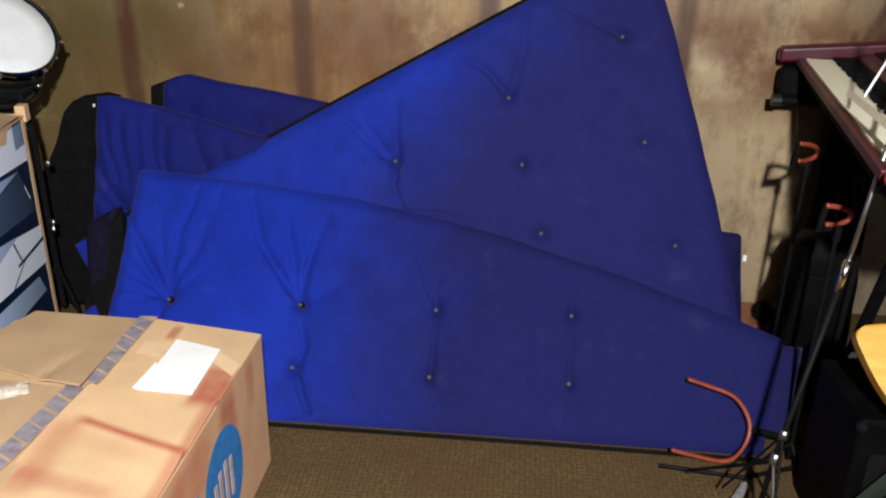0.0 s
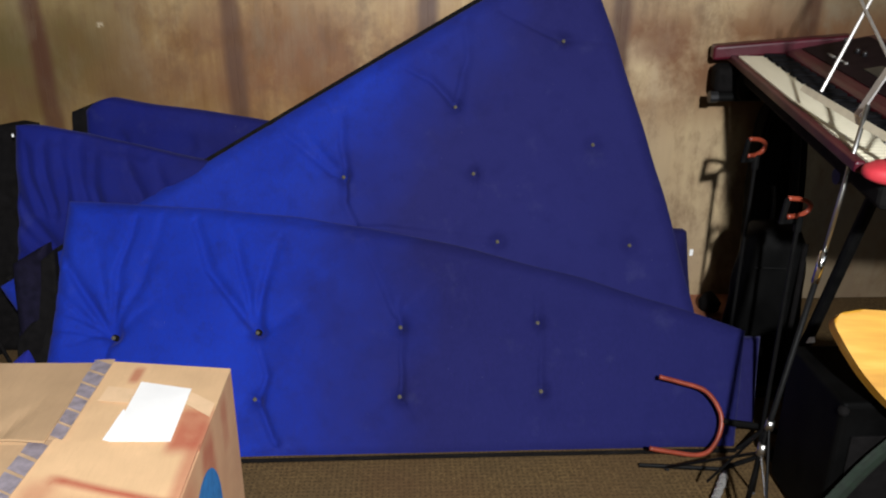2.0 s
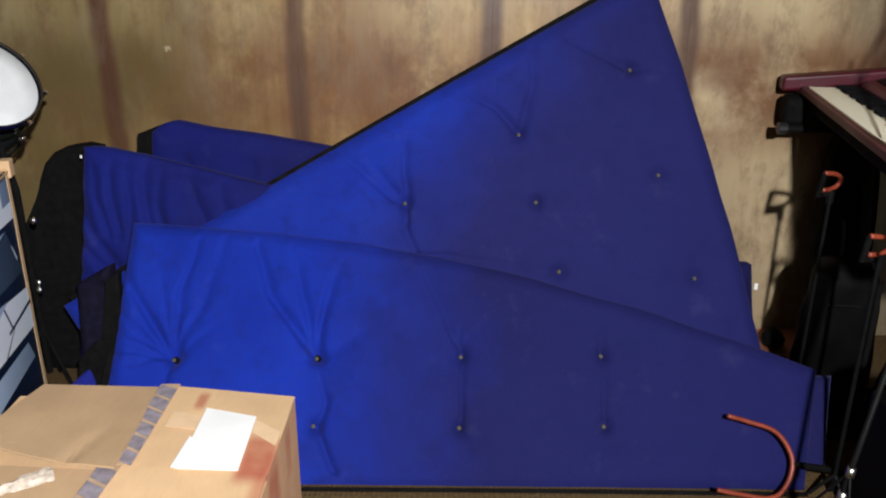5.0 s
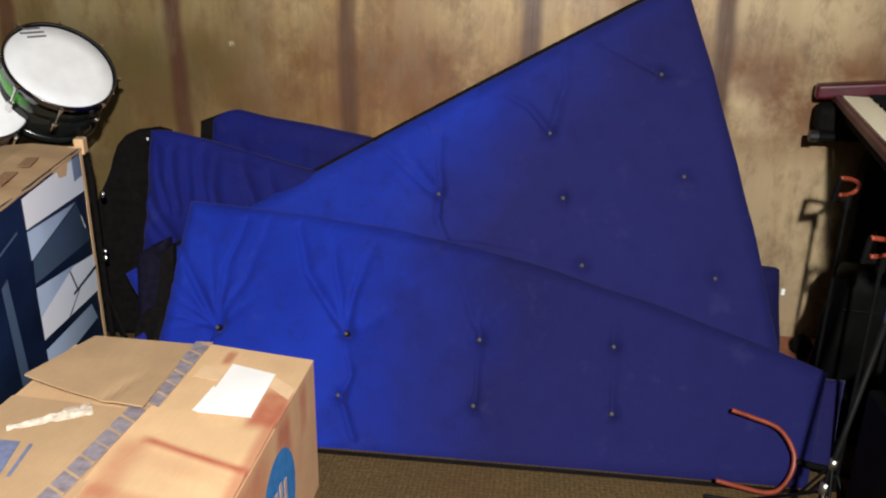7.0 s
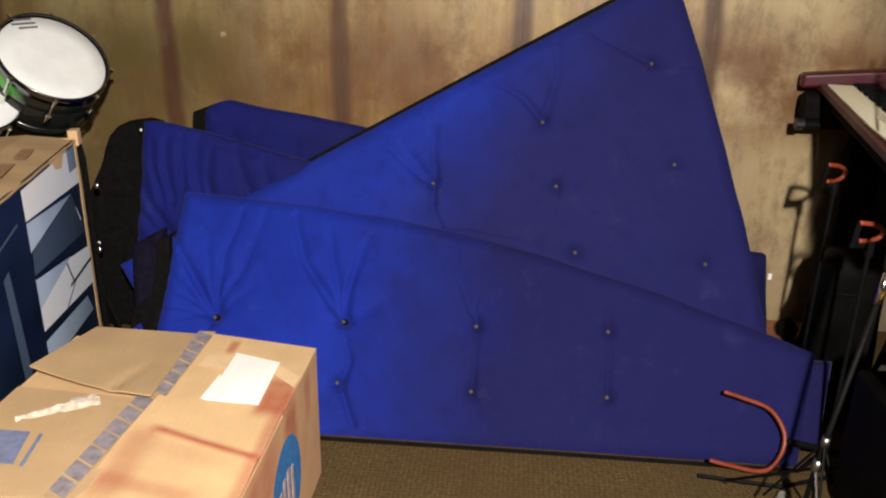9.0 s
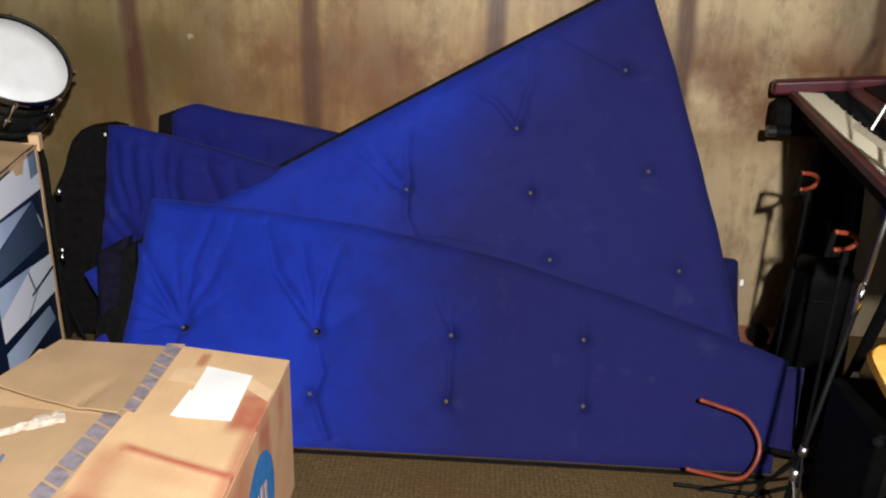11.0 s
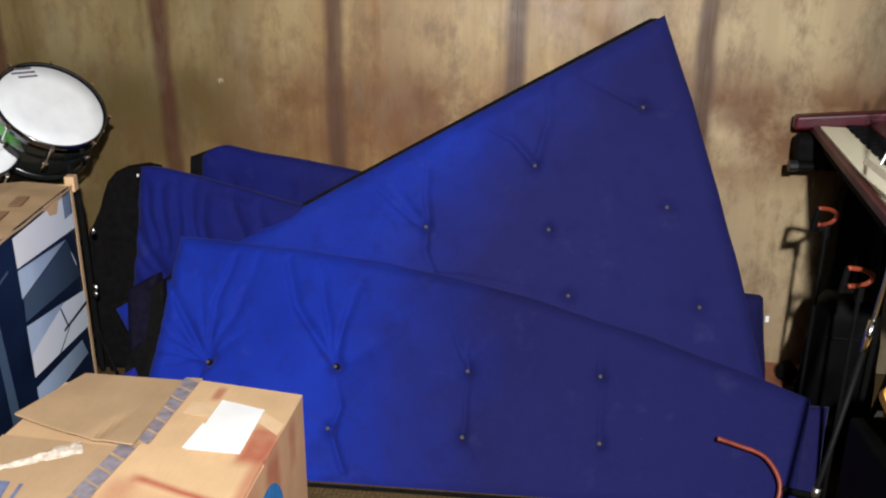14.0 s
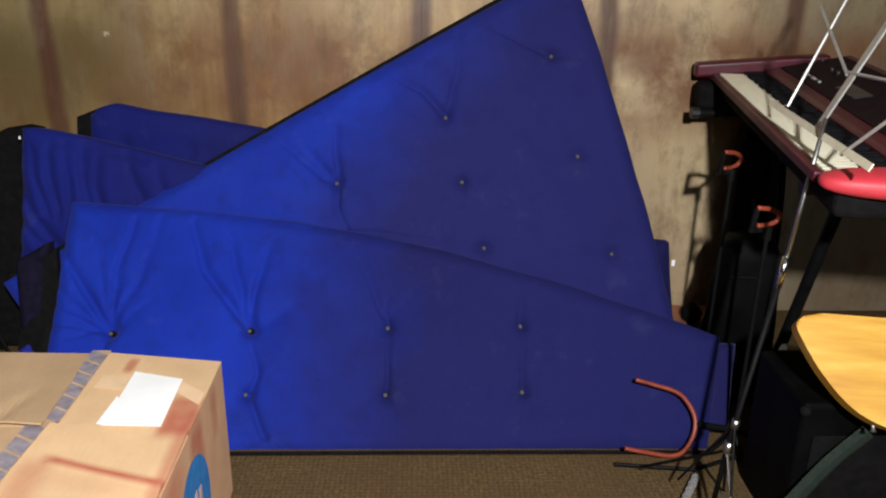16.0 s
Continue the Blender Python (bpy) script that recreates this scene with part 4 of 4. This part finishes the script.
# ---- keyboard corner ----
KEY_A, KEY_B = Vector((1.078, 1.60, 0.924)), Vector((1.285, 2.905, 0.931))
along = (KEY_B - KEY_A).normalized()
deep_dir = Vector((along.y, -along.x, 0)).normalized()
up_dir = deep_dir.cross(along)
if up_dir.z < 0:
    up_dir = -up_dir
KEYPOSE = Matrix.Translation(KEY_A) @ Matrix((along, deep_dir, up_dir)).transposed().to_4x4()
KEY_LEN = (KEY_B - KEY_A).length


def keyboard():
    ob = thing("stage_keyboard", KEYPOSE, "dark red stage keyboard with ivory white keys on a stand", "keyboard")
    n, depth = KEY_LEN, 0.43
    y_keys = 0.021
    part("bottom_case", box((n - 0.02, depth - 0.04, 0.050), (n / 2, depth / 2 + 0.010, -0.056), 0.012), BLACK_CLOTH, ob, "black underside")
    part("front_rail", box((n - 0.075, y_keys, 0.024), (n / 2 + 0.0375, y_keys / 2, -0.017), 0.006, segments=3), RED_CASE, ob)
    rise = Matrix(((1, 0, 0, 0), (0, 1, 0, 0), (0, 0.21, 1, -0.21 * 0.168), (0, 0, 0, 1)))

    def risen(bm):
        bm.transform(rise)
        return bm

    part("rear_case", risen(box((n - 0.06, depth - 0.168, 0.075), (n / 2 - 0.03, 0.168 + (depth - 0.168) / 2, -0.022), 0.016, segments=4)), RED_CASE, ob)
    part("end_case", box((0.10, 0.36, 0.085), (n - 0.055, 0.135, -0.078), 0.02, segments=3), BLACK_CLOTH, ob, "black end of the case")
    tip = box((0.062, 0.420, 0.046), (n - 0.029, 0.158, -0.012), 0.010, segments=3)
    tip.transform(Matrix(((1, 0, 0, 0), (0, 1, 0, 0), (0, 0.10, 1, 0.016), (0, 0, 0, 1))))
    part("end_block", tip, RED_CASE, ob, "dark red end block")
    cheek = bmesh.new()
    bmesh.ops.create_uvsphere(cheek, u_segments=40, v_segments=24, radius=1.0)
    for v in cheek.verts:
        c = v.co
        c.x, c.y, c.z = 0.030 + 0.058 * math.copysign(abs(c.x) ** 0.8, c.x), 0.176 + 0.178 * math.copysign(abs(c.y) ** 0.85, c.y), -0.012 + 0.027 * math.copysign(abs(c.z) ** 0.7, c.z)
    part("end_cheek", cheek, RED_BRIGHT, ob, "bright red rounded end cheek", True)
    part("control_panel", risen(box((n - 0.14, 0.190, 0.004), (n / 2 - 0.03, 0.300, 0.0172), 0.001)), PANEL_DARK, ob, "dark control panel")
    pitch, start = 0.0232, 0.072
    count = int((n - 0.060 - start) / pitch)
    white = mesh_of(box((pitch - 0.0012, 0.138, 0.018), (0, y_keys + 0.071, -0.013), 0.002), "white_key", KEY_WHITE)
    black = mesh_of(box((0.0125, 0.066, 0.018), (0, y_keys + 0.110, -0.002), 0.003), "black_key", KEY_BLACK)
    for k in range(count):
        w = part("white_key", white, KEY_WHITE, ob)
        w.location = (start + pitch * (k + 0.5), 0, 0)
        if k % 7 in (0, 1, 3, 4, 5) and k < count - 1:
            b = part("black_key", black, KEY_BLACK, ob)
            b.location = (start + pitch * (k + 1), 0, 0)
    knob = mesh_of(lathe([(0.0, 0.018), (0.005, 0.018), (0.006, 0.015), (0.007, 0.0), (0.0, 0.0)], sides=16), "knob", BLACK_PLASTIC, True)
    for x, y in ((n - 0.030, 0.20), (n - 0.045, 0.26), (n - 0.13, 0.30), (n - 0.30, 0.28), (n - 0.36, 0.28), (0.45, 0.28)):
        kb = part("knob", knob, BLACK_PLASTIC, ob)
        kb.location = (x, y + 0.02, 0.014 + 0.21 * (y + 0.02 - 0.168))
    lit = plain("dark_display", (0.015, 0.016, 0.018), 0.3)
    part("display", risen(box((0.16, 0.045, 0.003), (n * 0.55, 0.27, 0.0207))), lit, ob)
    for k in range(8):
        part("button", risen(box((0.014, 0.008, 0.005), (n - 0.26 - 0.022 * k, 0.235, 0.0217), 0.001)), ALU if k % 3 else BLACK_PLASTIC, ob)
    # Made-up black block that deepens the shade under the far end.
    part("dark_filler", box((0.11, 0.14, 0.08), (n - 0.11, 0.085, -0.095), 0.03, segments=3), BLACK_CLOTH, ob, "black block added to fill the dark underneath")
    plug = bmesh.new()
    tube([(n - 0.004, 0.03, -0.03), (n + 0.030, 0.025, -0.032)], 0.005, plug)
    part("jack_plug", plug, STEEL, ob)
    return ob


keyboard()


def keyboard_stand():
    ob = thing("keyboard_stand", pose(0, 0, 0), "black tubular keyboard stand with slanting legs", "stand")
    for top, low in (((1.315, 1.95, 0.800), (1.360, 2.30, 0.012)), ((1.500, 2.80, 0.796), (1.470, 2.55, 0.012))):
        part("leg", tube([top, low], 0.016), BLACK_METAL, ob)
        part("foot", tube([(low[0] - 0.10, low[1], 0.012), (low[0] + 0.12, low[1], 0.012)], 0.012), BLACK_METAL, ob)
    tag_bm = slab([(-0.011, -0.016), (0.012, -0.012), (0.006, 0.020)], -0.001, 0.001)
    tag_bm.transform(pose(1.340, 2.168, 0.272, 65, 0, -12))
    part("tag", tag_bm, PAPER, ob, "small white triangular tag")
    for y in (1.95, 2.80):
        arm = part("support_arm", tube([(1.225, y, 0.802), (1.56, y, 0.800)], 0.014), BLACK_METAL, ob)
        part("end_cap", tube([(1.207, y, 0.802), (1.232, y, 0.802)], 0.019), BLACK_PLASTIC, arm)
    return ob


keyboard_stand()


def yoke_stand(at, height, spin, label):
    """A slim guitar stand: post, legs and an orange padded yoke."""
    ob = thing("guitar_stand", pose(*at, 0, 0, spin), label, "stand", "guitar stands")
    part("post", tube([(0, 0, 0.02), (0, 0, height - 0.02)], 0.0055), BLACK_METAL, ob)
    for k in range(3):
        a = math.radians(50 + 120 * k)
        part("leg", tube([(0, 0, 0.07), (0.055 * math.cos(a), 0.055 * math.sin(a), 0.006)], 0.005), BLACK_METAL, ob)
    part("yoke", tube(curve([(-0.048, -0.030, height + 0.034), (-0.012, -0.022, height + 0.028), (0.020, -0.004, height + 0.010), (0.022, 0.006, height - 0.010),
                             (-0.002, 0.0, height - 0.020), (-0.034, -0.012, height - 0.018)], 6), 0.0062), ORANGE_RUBBER, ob, "orange padded yoke", True)
    part("collar", tube([(0, 0, height - 0.06), (0, 0, height - 0.02)], 0.010), BLACK_METAL, ob)
    part("bracket", tube([(-0.046, -0.027, height + 0.034), (-0.050, -0.018, height - 0.030), (-0.026, 0.0, height - 0.034), (0, 0, height - 0.034)], 0.0075), BLACK_METAL, ob)
    return ob


yoke_stand((1.180, 2.03, 0), 0.700, 0, "black guitar stand with an orange padded yoke")
yoke_stand((1.200, 2.365, 0), 0.755, 10, "taller black guitar stand with an orange yoke under the keyboard")

# guitar stand fallen flat against the front mat
fallen = thing("guitar_stand", pose(0, 0, 0), "folded guitar stand with an orange bent yoke lying by the mats", "stand", "guitar stands")
part("yoke", tube(curve([(0.912, 2.105, 0.196), (0.965, 2.100, 0.182), (1.035, 2.088, 0.160), (1.072, 2.062, 0.112), (1.070, 2.035, 0.070), (1.040, 2.005, 0.034), (1.000, 1.992, 0.024), (0.93, 1.990, 0.036), (0.868, 1.990, 0.050)], 8), 0.0062, sides=12), ORANGE_RUBBER, fallen, "copper orange bent yoke", True)
part("arm", tube([(1.074, 2.05, 0.088), (1.20, 2.06, 0.060), (1.30, 2.05, 0.02)], 0.009), BLACK_METAL, fallen)
part("leg", tube([(0.84, 1.975, 0.009), (1.05, 1.950, 0.009), (1.30, 2.05, 0.012)], 0.006), BLACK_METAL, fallen)


def music_stand():
    ob = thing("music_stand", pose(0, 0, 0), "folding chrome music stand with wire desk and tripod legs", "stand")
    foot, hub, mid, top = Vector((1.004, 1.694, 0.10)), Vector((1.020, 1.700, 0.257)), Vector((1.088, 1.727, 0.669)), Vector((1.124, 1.731, 1.013))
    part("lower_pole", tube([foot, hub, mid], 0.0062), BLACK_METAL, ob, "dark lower pole", True)
    part("upper_pole", tube([mid, top], 0.0048), STEEL, ob, "thin steel upper pole", True)
    part("collar", tube([mid + Vector((-0.004, 0, -0.025)), mid + Vector((0.004, 0, 0.045))], 0.0080), CHROME, ob, "", True)
    part("collar", tube([hub - Vector((0, 0, 0.018)), hub + Vector((0.002, 0, 0.010))], 0.0105), STEEL, ob, "", True)
    brace_hub = hub.lerp(mid, 0.14)
    part("collar", tube([brace_hub - Vector((0, 0, 0.012)), brace_hub + Vector((0.002, 0, 0.010))], 0.0095), STEEL, ob, "", True)
    for tip, knee in (((0.905, 1.965, 0.006), 0.45), ((0.985, 1.42, 0.006), 0.5), ((1.10, 1.86, 0.006), 0.5)):
        tip = Vector(tip)
        leg = part("leg", tube([hub - Vector((0, 0, 0.012)), tip], 0.0036), CHROME if tip.y < 1.5 else BLACK_METAL, ob)
        part("rubber_foot", tube([tip + (foot - tip) * 0.05, tip], 0.0045), BLACK_PLASTIC, leg)
        if tip.x < 1.0:
            part("brace", tube([brace_hub, foot.lerp(tip, knee) + Vector((0, 0, 0.02))], 0.0032), BLACK_METAL, ob)
    # the wire desk, seen half folded
    o, u = Vector((1.120, 1.68, 0.976)), Vector((-0.0995, -0.995, 0))
    v = Vector((0.42, 0, 0.9)).normalized()

    def on(a, b):
        return o + a * u + b * v

    lip = bmesh.new()
    q = [on(-0.40, -0.008), on(0.19, -0.008), on(0.19, 0.007), on(-0.40, 0.007)]
    nrm = u.cross(v).normalized()
    lo = [lip.verts.new(p) for p in q]
    hi = [lip.verts.new(p + nrm * 0.003) for p in q]
    lip.faces.new(lo[::-1])
    lip.faces.new(hi)
    for k in range(4):
        lip.faces.new((lo[k], lo[(k + 1) % 4], hi[(k + 1) % 4], hi[k]))
    part("ledge", lip, CREAM, ob, "flat cream ledge bar")
    up = bmesh.new()
    q = [on(-0.108, 0.0), on(-0.085, 0.0), on(-0.072, 0.33), on(-0.095, 0.33)]
    lo = [up.verts.new(p - nrm * 0.002) for p in q]
    hi = [up.verts.new(p + nrm * 0.002) for p in q]
    up.faces.new(lo[::-1])
    up.faces.new(hi)
    for k in range(4):
        up.faces.new((lo[k], lo[(k + 1) % 4], hi[(k + 1) % 4], hi[k]))
    part("upright", up, ALU, ob, "flat chrome upright strip")
    for a, b in (((-0.301, 0.012), (-0.343, 0.255)), ((-0.343, 0.255), (-0.36, 0.36)), ((-0.47, 0.245), (-0.117, 0.125)), ((-0.117, 0.130), (0.20, 0.155)), ((0.06, -0.011), (0.20, 0.150))):
        part("rod", tube([on(*a), on(*b)], 0.0036, sides=8), ALU, ob)
    return ob


music_stand()


# ---- black cases and bag, amber guitar ----
def amp(at, size, label, spin=0):
    ob = thing("guitar_amplifier", pose(*at, 0, 0, spin), label, "amplifier")
    sx, sy, sz = size
    part("cabinet", box((sx, sy, sz - 0.012), (0, 0, 0.012 + (sz - 0.012) / 2), 0.012, segments=3), BLACK_VINYL, ob)
    part("grille", box((sx - 0.06, 0.006, sz - 0.12), (0, -sy / 2 - 0.0035, sz / 2 - 0.02), 0.002), BLACK_CLOTH, ob)
    for x in (-1, 1):
        for y in (-1, 1):
            part("foot", lathe([(0.0, 0.0), (0.012, 0.0), (0.014, 0.013), (0.0, 0.013)], sides=16, m=Matrix.Translation((x * (sx / 2 - 0.03), y * (sy / 2 - 0.03), 0))), BLACK_PLASTIC, ob)
    part("handle", tube(curve([(-0.07, 0, sz - 0.002), (-0.06, 0, sz + 0.014), (0.06, 0, sz + 0.014), (0.07, 0, sz - 0.002)], 5), 0.006), BLACK_PLASTIC, ob)
    for x in (-1, 1):
        for z in (0.03, sz - 0.02):
            cap = bmesh.new()
            bmesh.ops.create_icosphere(cap, subdivisions=2, radius=0.013, matrix=Matrix.Translation((x * (sx / 2 - 0.006), -sy / 2 + 0.006, z)))
            part("corner_cap", cap, BLACK_CLOTH, ob, "", True)
    return ob


amp((1.345, 1.80, 0), (0.36, 0.26, 0.385), "black vinyl guitar amplifier under an amber guitar body")


def gig_bag():
    ob = thing("shoulder_bag", pose(1.318, 2.43, 0, 0, 0, -6), "glossy black wrinkled shoulder bag standing on the floor", "bag")
    bm = bmesh.new()
    n, rows = 28, []
    for i in range(n + 1):
        z = 0.50 * i / n
        taper = 1.0 - 0.25 * (i / n) ** 3
        row = []
        for k in range(40):
            a = 2 * math.pi * k / 40
            c, s = math.cos(a), math.sin(a)
            r = (abs(c) ** 4 + abs(s) ** 4) ** -0.25
            w = 1 + 0.08 * noise.noise((c * 2.2, s * 2.2, z * 9))
            edge = min(1.0, (i + 0.6) / 2.2) * min(1.0, (n - i + 0.8) / 3.0)
            row.append(bm.verts.new((0.102 * c * r * w * taper * (0.8 + 0.2 * edge), 0.085 * s * r * w * taper * (0.75 + 0.25 * edge), z)))
        rows.append(row)
    for a, b in zip(rows, rows[1:]):
        for k in range(40):
            bm.faces.new((a[k], a[(k + 1) % 40], b[(k + 1) % 40], b[k]))
    bm.faces.new(rows[0][::-1])
    bm.faces.new(rows[-1])
    part("body", bm, BLACK_VINYL, ob, "", True)
    part("strap", tube(curve([(0.07, -0.06, 0.47), (0.05, -0.11, 0.30), (0.05, -0.105, 0.12), (0.09, -0.09, 0.03)], 6), 0.008), BLACK_CLOTH, ob)
    part("zip", tube([(-0.07, -0.080, 0.40), (0.02, -0.084, 0.40)], 0.003), BLACK_METAL, ob)
    return ob


gig_bag()


def dark_sleeve():
    """A narrow bag shape with rounded shoulders, added on the wall to deepen the keyboard's shade."""
    ob = thing("shade_bag", pose(1.475, 2.80, 0, -7), "narrow black bag shape added to deepen the shade under the keyboard", "bag")
    pts = curve([(-0.075, 0.0, 0), (-0.082, 0.25, 0), (-0.085, 0.50, 0), (-0.070, 0.70, 0), (-0.040, 0.775, 0), (0.0, 0.79, 0), (0.045, 0.775, 0), (0.075, 0.70, 0), (0.088, 0.50, 0), (0.084, 0.25, 0), (0.078, 0.0, 0)], 5)
    bm = slab([(p.x, p.y) for p in pts], 0.0, 0.075, 0.02)
    bm.transform(Matrix.Rotation(math.radians(90), 4, "X"))
    part("body", bm, BLACK_CLOTH, ob, "", True)
    part("zip", tube([Vector((p.x * 0.86, -0.076, 0.02 + p.y * 0.95)) for p in pts], 0.0025, sides=6), BLACK_METAL, ob)
    part("grip", tube(curve([(-0.02, -0.078, 0.36), (-0.022, -0.095, 0.40), (-0.022, -0.095, 0.46), (-0.02, -0.078, 0.50)], 5), 0.007), BLACK_PLASTIC, ob)
    return ob


dark_sleeve()


def guitar_body():
    """The amber body of an electric guitar propped on the amplifier, lower bout towards the room."""
    face = facing((1.305, 1.628, 0.515), (-0.15, -0.80, 0.58))
    ob = thing("electric_guitar", face, "amber maple electric guitar lying on a black amplifier", "guitar")
    pts = curve([(-0.172, 0.086, 0), (-0.188, 0.066, 0), (-0.175, 0.030, 0), (-0.13, -0.045, 0), (-0.065, -0.112, 0), (0.02, -0.142, 0), (0.11, -0.115, 0), (0.19, -0.10, 0), (0.25, -0.06, 0), (0.27, 0.0, 0),
                 (0.24, 0.07, 0), (0.15, 0.09, 0), (0.05, 0.094, 0), (-0.08, 0.094, 0), (-0.14, 0.094, 0)], 6)
    bm = slab([(p.x, p.y) for p in pts], -0.040, 0.0, 0.006)
    part("body", bm, AMBER, ob)
    part("strap_button", lathe([(0.0, 0.014), (0.007, 0.014), (0.004, 0.006), (0.004, 0.0), (0.0, 0.0)], sides=14, m=pose(-0.03, -0.134, -0.018, 90)), STEEL, ob)
    return ob


guitar_body()

# green webbing strap hanging over the black amplifier's front
strap = part("webbing_strap", tube(curve([(1.30, 1.655, 0.335), (1.23, 1.645, 0.26), (1.16, 1.632, 0.16), (1.09, 1.615, 0.05), (1.04, 1.60, 0.021)], 6), 0.020, sides=8), GREEN_STRAP)
strap.data.transform(Matrix.Translation((1.17, 1.63, 0)) @ Matrix.Diagonal((1, 0.35, 1, 1)) @ Matrix.Translation((-1.17, -1.63, 0)))
tagged(strap, "dark green webbing strap trailing to the floor", "strap")

board = part("wooden_board", box((0.34, 0.20, 0.035), (1.40, 2.845, 0.0175), 0.004), RED_BROWN)
tagged(board, "red-brown wooden board lying at the foot of the wall", "board")
lump = bmesh.new()
bmesh.ops.create_icosphere(lump, subdivisions=3, radius=0.05, matrix=Matrix.Translation((1.30, 2.80, 0.068)) @ Matrix.Diagonal((0.7, 1.0, 0.7, 1)))
for v in lump.verts:
    v.co += 0.012 * noise.noise_vector(v.co * 22)
tagged(part("black_pouch", lump, BLACK_CLOTH, None, smooth=True), "small black cloth pouch on a red-brown board", "pouch")

mat(pose(0, 2.22, 0, 45), ((-1.00, 0.0), (-0.86, 0.0), (-0.86, 0.27), (-0.965, 0.15)), "royal blue foam mat, only its corner showing behind a carton", thick=0.06, cover=BLUE, seed=8, nu=40, nv=30, soft=0.03)
# Dark sheet standing in for the front mat's shadow on the big one.
mat(pose(0, 2.385, 0, 80), ((-0.925, 0.02), (-0.820, 0.02), (-0.820, 0.460), (-0.918, 0.405)), "upright dark navy sheet for the shadow between the mats", thick=0.05, cover=NAVY_SHADE, seed=9, nu=40, nv=50, soft=0.03)
# Black sheet added to fill the dark gap left of the front mat.
gap_sheet = thing("foam_mat", pose(0, 2.352, 0, 80), "low black sheet filling the dark gap between the mats", "mat", "blue foam mats")
part("lining", slab([(-0.92, 0.0), (-0.774, 0.0), (-0.774, 0.46), (-0.815, 0.43), (-0.828, 0.250), (-0.865, 0.240), (-0.91, 0.19)], -0.03, 0.0, 0.008), BLACK_CLOTH, gap_sheet)

# pale ribbed cable sleeve on the floor
sleeve = thing("cable_sleeve", pose(0, 0, 0), "short pale ribbed cable sleeve on the carpet", "cable")
for k in range(9):
    a = Vector((0.975, 1.80, 0.016)).lerp(Vector((1.045, 1.915, 0.016)), k / 9)
    b = Vector((0.975, 1.80, 0.016)).lerp(Vector((1.045, 1.915, 0.016)), (k + 0.6) / 9)
    part("rib", tube([a, b], 0.010 if k % 2 else 0.011), ALU, sleeve)
part("core", tube([(0.967, 1.787, 0.016), (1.053, 1.928, 0.016)], 0.007), BLACK_PLASTIC, sleeve)

# ---- plywood sheets of the wall, each its own piece ----
for k in range(-3, 5):
    x0 = -0.94 + 0.627 * k
    x1 = x0 + 0.627
    x0, x1 = max(x0, ROOM_W + 0.01), min(x1, ROOM_E - 0.01)
    if x1 - x0 > 0.05:
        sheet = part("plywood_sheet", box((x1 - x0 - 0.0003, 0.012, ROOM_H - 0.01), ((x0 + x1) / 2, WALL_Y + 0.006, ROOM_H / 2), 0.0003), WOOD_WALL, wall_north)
